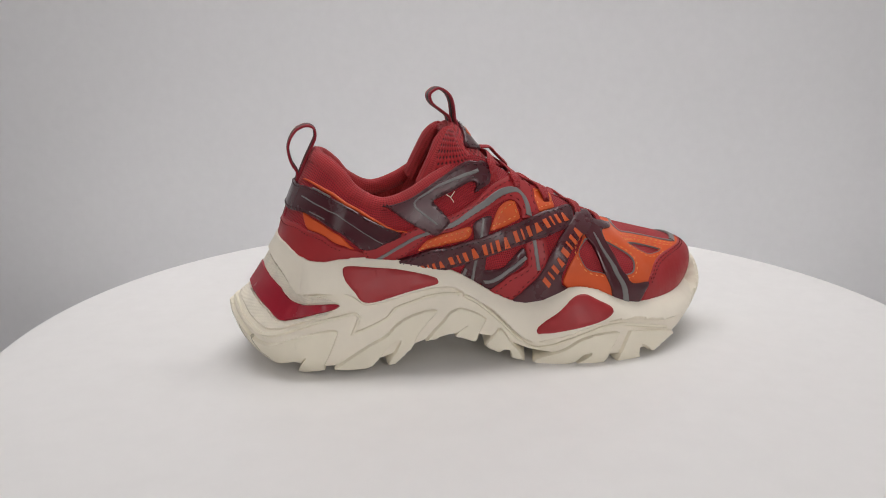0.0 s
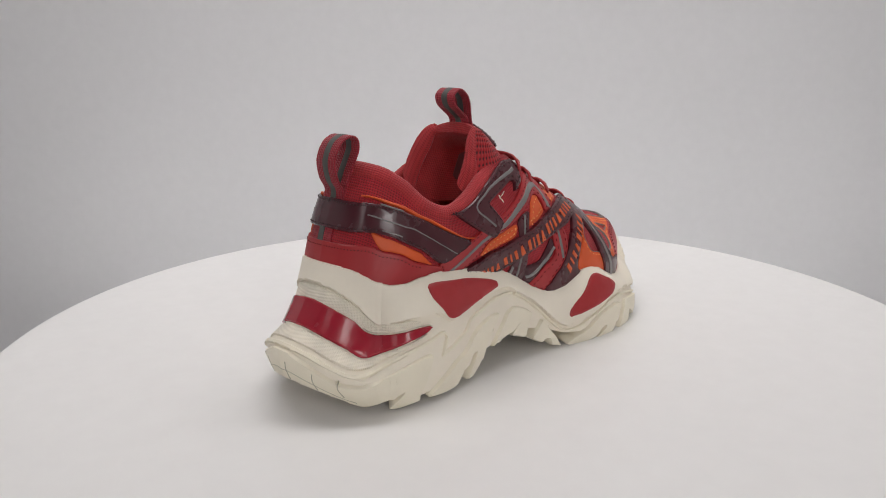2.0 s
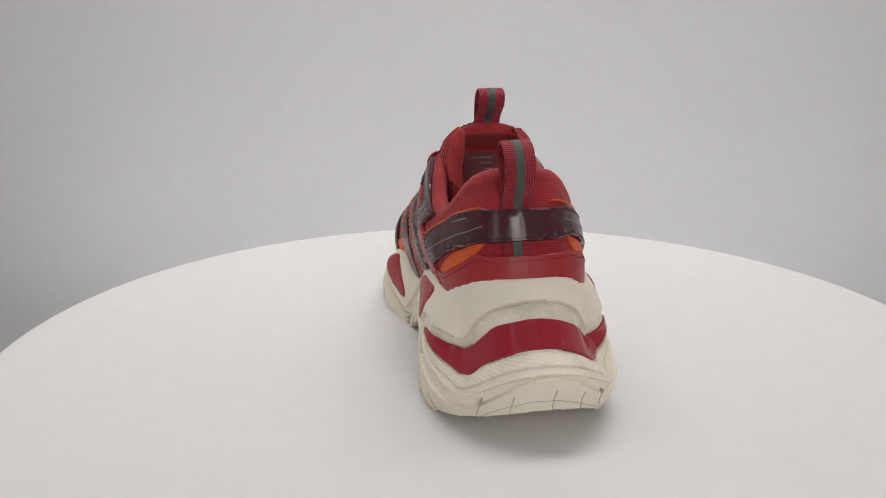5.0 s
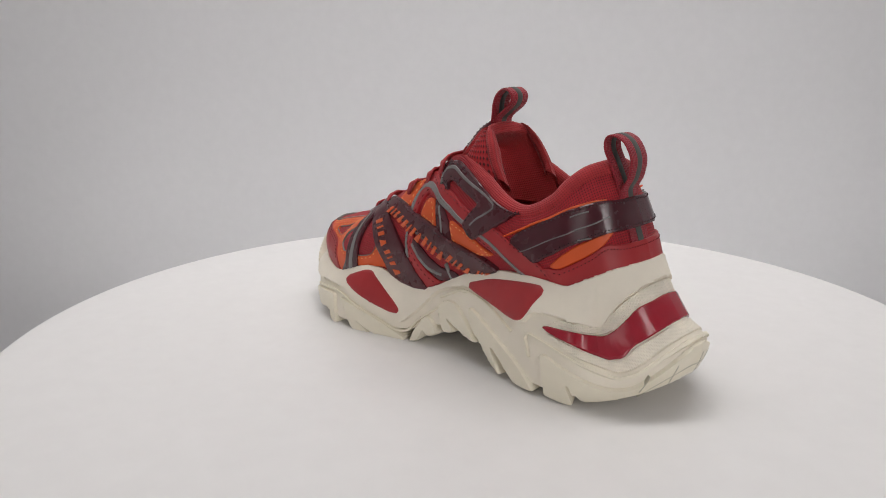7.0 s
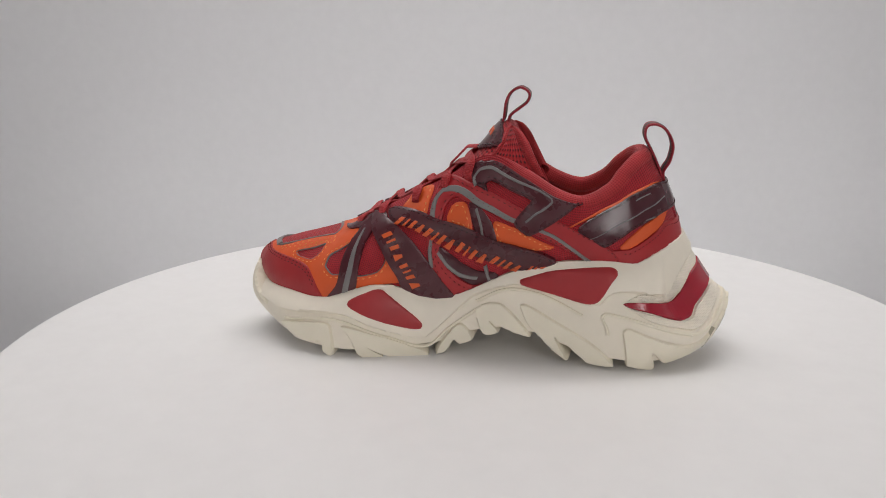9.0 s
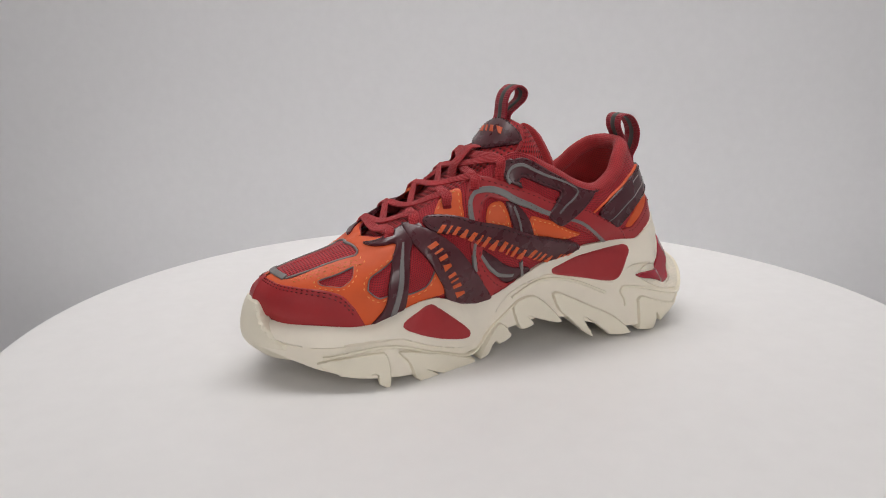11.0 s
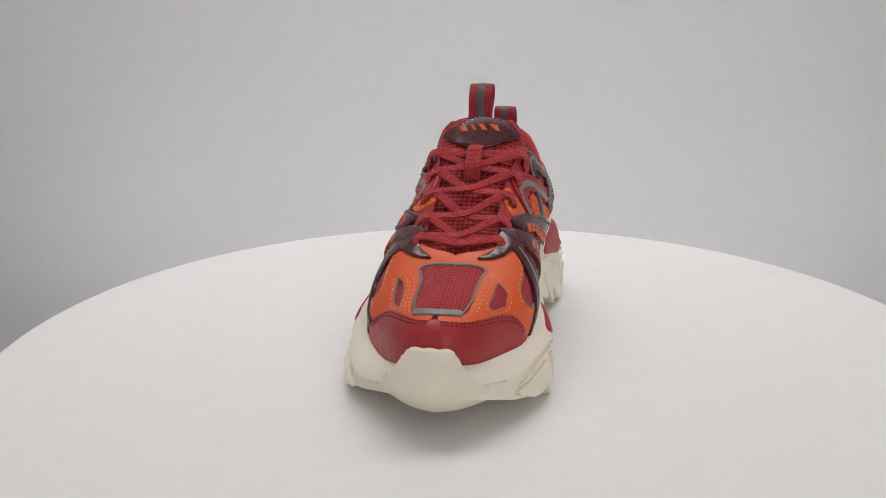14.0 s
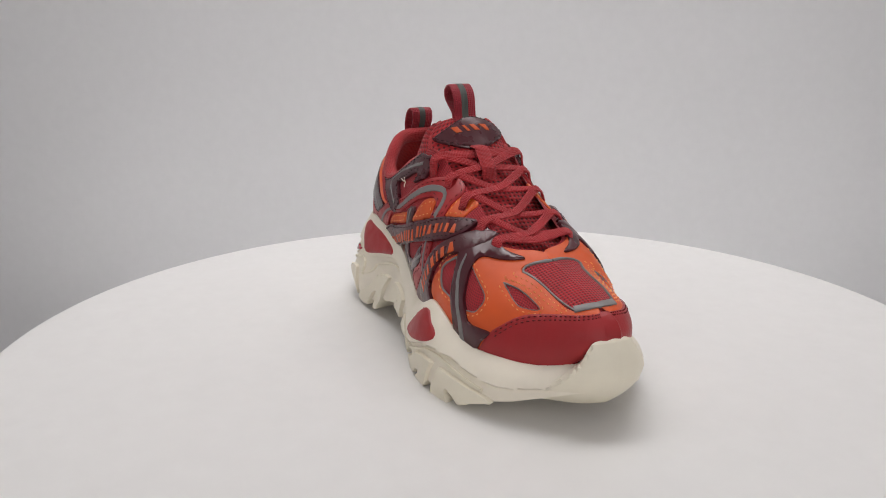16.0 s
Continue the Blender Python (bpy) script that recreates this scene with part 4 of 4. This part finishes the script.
def upper_overlays():
    cap = over(sv("toe_cap"), 1.0, sv("toe_cap", -1))
    ob = patch("toe_cap", upper_round, 1, [cap], 1.5, RED_LEATHER, shoe, UP, "smooth red leather toe cap", step=3.5)
    for by in (0.028, 0.065):
        for side in (1, -1):
            line = [(a, b - by) for a, b in sv("toe_cap", side) if b > 0.2][1:-1]
            stitches(upper_round, side, [line], 1.5, THREAD_RED, ob, UP)
    ctr = patch("heel_counter", upper_round, 1, [over(sv("counter"), 0.0, sv("counter", -1))], 1.4, RED_LEATHER, shoe, UP, "smooth red leather heel counter")
    for side in (1, -1):
        stitches(upper_round, side, [[(a, b - 0.05) for a, b in sv("counter", side)[:6]]], 1.3, THREAD_RED, ctr, UP)
    band = patch("heel_band", upper_round, 1, [over(sv("band"), 0.0, sv("band", -1))], 2.0, MAROON_GLOSS, shoe, UP, "glossy maroon band round the heel")
    seam("band", over(sv("band"), 0.0, sv("band", -1)), 1.6, 1.9, THREAD_DARK, 1, band)
    for side in (1, -1):
        for k in ("silver1", "silver2", "silver3"):
            patch("silver_line", upper_round, side, [ribbon(sv(k, side), 1.0, UP)], 2.25, GREY, band, UP, ring=0.25, exact=True)
        patch("orange_trim", upper_round, side, [ribbon(sv("orange_top", side), [0.8, 1.6, 2.2, 2.0, 1.0], UP)], 1.5, ORANGE, shoe, UP, "orange leather trim", exact=True)
        low = patch("orange_trim", upper_round, side, [sv("orange_low", side)], 0.8, ORANGE, shoe, UP, "orange leather trim")
        scale = np.array(UP)
        vamp = patch("vamp_overlay", upper_face, side, [rounded(sv("vamp", side), True, 2.0, scale), straight(sv("hole_tri", side)), rounded(sv("hole_win", side), True, 2.0, scale)], 0.9, ORANGE, shoe, UP, "orange leather vamp panel with cut-out windows", step=3.5, exact=True, ring=0.5)
        patch("toe_mesh", upper_face, side, [[(a - 0.006 if b > 0.99 else a, b) for a, b in [(0.802, 1.0)] + sv("vamp", side)[:-6:-1] + [(0.995, 1.0)]]], 0.35, TOE_MESH, shoe, UP, "red mesh toe panel", ring=0.3, planar=True, step=3.0)
        seam("", sv("hole_win", side), -1.8, 0.8, THREAD_ORANGE, side, vamp)
        seam("", sv("hole_tri", side), -1.8, 0.8, THREAD_ORANGE, side, vamp)
        stitches(upper_face, side, [[(a - 0.012, b - 0.05) for a, b in sv("pipe_mesh", side)[1:]], [(a - 0.022, b - 0.09) for a, b in sv("pipe_mesh", side)[1:]]], 0.8, THREAD_ORANGE, vamp, UP)
        patch("piping", upper_face, side, [ribbon(sv("pipe_mesh", side), 1.3, UP)], 1.2, GREY, vamp, UP, "reflective grey piping", ring=0.3, exact=True)
        if side == 1:
            front_piping(vamp)
        for k in ("hole_win", "hole_tri"):
            l = sv(k, side)
            patch("piping", upper_face, side, [ribbon(l + l[:1], 0.6, UP)], 1.0, GREY, vamp, UP, ring=0.25, exact=True)
        for k, mat, lab in (("orange_q", ORANGE, "orange leather quarter panel"), ("orange_p", ORANGE, "orange leather quarter panel"), ("eye_orange", ORANGE, "orange leather eyelet panel")):
            ob = patch("quarter_panel", upper_face, side, [sv(k, side)], 0.9, mat, shoe, UP, lab)
            seam("", sv(k, side), 1.5, 0.8, THREAD_ORANGE, side, ob)
        ob = patch("quarter_strip", upper_face, side, [sv("maroon_v", side)], 1.2, MAROON, shoe, UP, "maroon strip")
        patch("piping", upper_face, side, [ribbon(sv("grey_v", side), 1.4, UP)], 1.5, GREY, ob, UP, ring=0.3, exact=True)
        ob = patch("quarter_strip", upper_face, side, [sv("maroon_low", side)], 1.2, MAROON_GLOSS, shoe, UP, "glossy maroon curved strip")
        patch("piping", upper_face, side, [ribbon(sv("grey_low", side), 1.5, UP)], 1.5, GREY, ob, UP, ring=0.3, exact=True)
        patch("piping", upper_face, side, [ribbon(sv("stripe_low", side), 1.6, UP)], 1.3, GREY, ob, UP, ring=0.3, exact=True)
        low = patch("red_strap", upper_face, side, [sv("strap_low", side)], 1.5, RED_LEATHER, shoe, UP, "red leather strap")
        seam("", sv("strap_low", side), 1.5, 1.4, THREAD_RED, side, low)
        patch("reflective_stripe", upper_face, side, [ribbon(sv("grey_slow", side), 1.8, UP)], 1.8, GREY, low, UP, "reflective grey stripe", ring=0.35, exact=True)
        red = patch("red_strap", upper_face, side, [sv("strap_red", side)], 1.7, RED_LEATHER, shoe, UP, "long red leather strap down to the heel")
        seam("", sv("strap_red", side), 1.4, 1.6, THREAD_RED, side, red)
        patch("reflective_stripe", upper_face, side, [ribbon(sv("grey_strap", side), 2.6, UP)], 2.0, GREY, red, UP, "reflective grey stripe", ring=0.35, exact=True)
        chev = patch("collar_panel", upper_face, side, [sv("chevron", side)], 2.2, MAROON, shoe, UP, "maroon leather hook-shaped collar panel")
        seam("", sv("chevron", side), 1.3, 2.1, THREAD_DARK, side, chev)
        patch("reflective_stripe", upper_face, side, [ribbon(sv("grey_chev", side), 1.5, UP)], 2.5, GREY, chev, UP, "reflective grey line", ring=0.3, exact=True)
        strut = patch("vamp_strut", upper_face, side, [sv("strut", side)], 2.2, STRUT, shoe, UP, "glossy maroon moulded lace strut", ring=1.0)
        patch("reflective_stripe", upper_face, side, [ribbon(sv("grey_strut", side), [1.2, 2.4, 3.2, 3.6], UP)], 2.5, GREY, strut, UP, "reflective grey line", ring=0.3, exact=True)
        short = patch("printed_strap", upper_face, side, [sv("strap_short", side)], 2.5, MAROON, shoe, UP, "maroon strap printed with orange bars", ring=0.9)
        w = sv("words_short", side)
        for i in (0, 2):
            word(upper_face, side, (w[i], w[i + 1]), 2.75, short, UP, 3.9, -side)
        long = patch("printed_strap", upper_face, side, [sv("strap_long", side)], 3.0, MAROON, shoe, UP, "maroon strap printed with orange bars", ring=0.9)
        seam("", sv("strap_long", side), 1.2, 2.9, THREAD_DARK, side, long)
        w = sv("words_long", side)
        for i in range(0, len(w), 2):
            word(upper_face, side, (w[i], w[i + 1]), 3.25, long, UP, 3.9, -side)


def sole_details():
    # the upper foam layer, all round but for the toe
    s = np.linspace(-0.94, 0.94, 189)
    rim = np.where(s > 0, bite_line(1, np.abs(s))[:, 2], bite_line(-1, np.abs(s))[:, 2]) + 0.8
    lower = rounded(both(sz("line1"), sz("line1", -1)), False, 2.0, np.array(SO))[::-1]
    patch("midsole_layer", sole_round, 1, [np.vstack([np.stack([s, rim], 1), lower])], 2.2, FOAM, shoe, SO, "smooth cream upper layer of the midsole", low=0.2, ring=0.9, exact=True, step=2.5, skirt=2.5)
    halves = [sz("wedge_top", k) + sz("wedge_low", k)[::-1] for k in (1, -1)]
    patch("heel_wedge", sole_round, 1, [over(halves[0], 0.0, halves[1])], 1.7, RED_GLOSS, shoe, SO, "glossy red heel insert", low=0.9, ring=0.5)
    # textured foam above and below the red insert
    halves = [[(a, b - 0.4) for a, b in sz("line1", k) if a < 0.29] + [(a, b + 0.6) for a, b in sz("wedge_top", k)[::-1]] for k in (1, -1)]
    patch("ridge", sole_round, 1, [over(halves[0], 0.0, halves[1])], 0.9, GRIP_FOAM, shoe, SO, "finely ribbed cream foam", low=0.1, ring=0.35, step=3.0)
    halves = [[(a, b - 0.6) for a, b in sz("wedge_low", k)] + [(a, b + 0.5) for a, b in sz("step", k)[::-1] if a < 0.28] for k in (1, -1)]
    patch("ridge", sole_round, 1, [over(halves[0], 0.0, halves[1])], 1.0, GRIP_FOAM, shoe, SO, "finely ribbed cream foam", low=0.1, ring=0.35, step=3.0)
    patch("ridge", sole_round, 1, [ribbon([(a, b - 1.6) for a, b in both(sz("step"), sz("step", -1))], 1.9, SO)], 1.3, RUBBER, shoe, SO, low=-0.2, ring=0.5, exact=True, step=3.0)
    patch("heel_outsole", sole_round, 1, [over(sz("heel"), 0.0, sz("heel", -1))], 1.8, RUBBER, shoe, SO, "cream rubber heel tread", ring=0.8, low=0.1, skirt=12.0)
    # grooves not cut in: thin raised strips coloured like the shade in them
    for a in (-0.125, -0.075, -0.015, 0.06, 0.12):
        z = 28.8 - abs(a) * 62
        patch("groove_shade_strip", sole_round, 1, [ribbon([(a, z), (a + 0.004, z * 0.5 + 9.4 - abs(a) * 20), (a * 1.06 + 0.003, 18.4 - abs(a) * 50)], 0.9, SO)], 1.95, GROOVE_SHADE, shoe, SO, low=1.6, ring=0.2, exact=True, step=2.0)
    # the tread's cross line, likewise a strip with its shade in the colour
    line = [(-0.15, 8.5), (-0.10, 14.5), (-0.05, 20.0), (0.0, 23.0), (0.05, 21.0), (0.10, 15.5), (0.13, 10.0)]
    patch("groove_shade_strip", sole_round, 1, [ribbon(line, 0.5, SO)], 1.9, GROOVE_SHADE, shoe, SO, low=1.6, ring=0.2, exact=True, step=2.0)
    patch("toe_bumper", nose_round, 1, [over([(a / 1000, b) for a, b in NOSE["nose"]], 1.0)], 2.2, RUBBER, shoe, SO, "cream rubber toe bumper", ring=1.6, low=0.8, skirt=10.0, step=3.0)
    for side in (1, -1):
        patch("side_panel", sole_round, side, [sz("red_rear", side)], 2.9, RED_FOAM, shoe, SO, "matt red inset panel", low=2.3, ring=0.8)
        patch("side_panel", sole_round, side, [sz("red_front", side)], 2.9, RED_FOAM, shoe, SO, "matt red inset panel", low=2.3, ring=0.8)
        patch("ridge", sole_round, side, [ribbon(sz("bead2", side), 1.9, SO)], 1.3, RUBBER, shoe, SO, low=-0.2, ring=0.5, exact=True)
        patch("ridge", sole_round, side, [ribbon(sz("bead3", side), 1.9, SO)], 1.3, RUBBER, shoe, SO, low=-0.2, ring=0.5, exact=True)
        for k in ("lug2", "lug3", "lug4", "lug5", "lug6"):
            patch("tread_lug", sole_round, side, [sz(k, side)], 2.0, RUBBER, shoe, SO, "cream rubber tread lug", ring=0.8, low=0.3, skirt=16.0)


def band_along(path, up, width, thick):
    """A flat lace along a path with the way its flat side faces."""
    p, u = np.asarray(path, float), np.asarray(up, float)
    t = np.gradient(p, axis=0)
    t /= np.linalg.norm(t, axis=1)[:, None]
    b = np.cross(t, u)
    b /= np.linalg.norm(b, axis=1)[:, None]
    n = np.cross(b, t)
    rows = [p + b * width * x / 2000 + n * thick * y / 2000 for x, y in ((-1, 0), (-0.85, 0.75), (-0.3, 1), (0.3, 1), (0.85, 0.75), (1, 0), (0.85, -0.75), (-0.85, -0.75))]
    bm = grid_mesh(np.array(rows).transpose(1, 0, 2), True)
    for k in (slice(0, 8), slice(len(bm.verts) - 8, None)):
        bm.verts.ensure_lookup_table()
        bm.faces.new(bm.verts[k])
    bmesh.ops.recalc_face_normals(bm, faces=bm.faces)
    return bm


def tongue_at(x):
    """The tongue's coordinate where its middle has that x in millimetres."""
    p = np.linspace(0, 0.6, 200)
    return np.interp(-x, -tongue_face(1, p, 0 * p)[:, 0] * 1000, p)


EYES = [(0.722, 0.93), (0.682, 0.90), (0.632, 0.90), (0.590, 0.91), (0.556, 0.91)]


def lace_run(a, b, lift, sag, width=5.6):
    """A lace from one eyelet to another over the tongue; a and b are (side, number)."""
    pts, ups = [], []
    for (side, k), far in ((a, False), (b, True)):
        s, v = EYES[k]
        q = []
        for vv, h in ((v - 0.07, -1.5), (v - 0.01, 1.9), (0.99, 2.4)):
            n = normals(upper_face, side, np.array(s), np.array(min(vv, 0.97)), UP)
            q.append((upper_face(side, np.array(s), np.array(vv)) + n * h / 1000, n))
        for c, n in (reversed(q) if far else q):
            pts.append(c)
            ups.append(n)
    mid = (pts[2] + pts[3]) / 2
    p = tongue_at(mid[0] * 1000 - sag)
    tn = normals(tongue_face, 1, np.array(p), np.array(0.0), TO)
    over_t = tongue_face(1, np.array(p), np.array(0.0)) + tn * (2.0 + lift) / 1000
    mid = np.array([mid[0] * 0.4 + over_t[0] * 0.6, mid[1], mid[2] * 0.4 + over_t[2] * 0.6])
    pts.insert(3, mid)
    ups.insert(3, tn)
    q = np.linspace(0, 6, 43)
    return part("lace", band_along(spline(pts, q), spline(ups, q), width, 1.4), LACE_RED, shoe, "flat red lace")


def laces():
    lace_run((1, 0), (-1, 0), 2.6, 0)
    for k in range(4):
        lace_run((1, k), (-1, k + 1), 0.7, -3, 4.9)
        lace_run((-1, k), (1, k + 1), 3.2, -3, 4.9)
    # the top run through the keeper on the tongue
    lace_run((1, 4), (-1, 4), 3.0, -4)
    # keeper tab
    p = np.linspace(0.425, 0.305, 16)
    c = tongue_face(1, p, 0 * p)
    n = normals(tongue_face, 1, p, 0 * p, TO)
    lift = np.interp(p, [0.305, 0.33, 0.40, 0.425], [1.2, 5.5, 6.0, 1.5])[:, None] / 1000
    part("lace_keeper", band_along(c + n * lift, n, 9.2, 1.5), LACE_RED, shoe, "red webbing lace keeper")


def badge():
    ob = patch("tongue_badge", tongue_face, 1, [sb("badge")], 1.8, MAROON, shoe, TO, "maroon leather badge with orange bars", ring=0.8)
    scale = np.array(TO)
    line = shifted(rounded(sb("badge"), True, 2.0, scale), 1.5, scale)
    stitches(tongue_face, 1, [np.vstack([line, line[:1]])], 1.7, THREAD_DARK, ob, TO)
    a, b = sb("letters")
    word(tongue_face, 1, (a, b), 2.2, ob, TO, 6.6)


def small_parts():
    # webbing that shows under the heel band
    for (a, c, v0, v1, mat, h) in ((-0.022, 0.062, 0.19, 0.40, WEB_RED, 0.9), (0.006, 0.034, 0.19, 0.40, STRIPE, 1.2)):
        patch("heel_webbing", upper_round, 1, [straight([(a, v0), (c, v0), (c, v1), (a, v1)])], h, mat, shoe, UP, exact=True, ring=0.4)
    # sewn-in label at the back of the tongue
    ob = patch("size_label", tongue_face, 1, [straight([(0.85, -0.5), (0.85, 0.5), (0.945, 0.5), (0.945, -0.5)])], 0.5, LABEL, shoe, TO, "dusky red woven label", exact=True, ring=0.4)
    for k in range(3):
        p = 0.868 + 0.02 * k
        patch("print_bar", tongue_face, 1, [straight([(p, -0.26), (p, 0.25 - 0.15 * k), (p + 0.006, 0.25 - 0.15 * k), (p + 0.006, -0.26)])], 0.75, GREY, ob, TO, exact=True, ring=0.15)
    # a loose white thread at the collar window
    c = upper_face(-1, np.array(LOOSE[0]), np.array(LOOSE[1]))
    n = normals(upper_face, -1, np.array(LOOSE[0]), np.array(LOOSE[1]), UP)
    for w in ((0.002, 0.0, 0.003), (-0.0028, 0.0, 0.0015), (0.0015, 0.0, -0.003)):
        pts = [c + n * 0.001, c + n * 0.0022 + np.array(w) * 0.5, c + n * 0.0026 + np.array(w)]
        part("loose_thread", band_along(spline(pts, np.linspace(0, 2, 9)), np.tile(n, (9, 1)), 0.5, 0.4), FOAM, shoe)


LOOSE = (0.477, 0.77)
upper_overlays()
small_parts()
sole_details()
laces()
badge()


def motions():
    rows = [i * 2.0 for i in range(9)]
    walk(shoe, [(t, pose(0, 0, 0, 0, 0, TOE_TURN + SPIN * t)) for t in rows])
    walk(plate, [(t, pose(0, 0, 0, 0, 0, SPIN * t)) for t in rows])


motions()
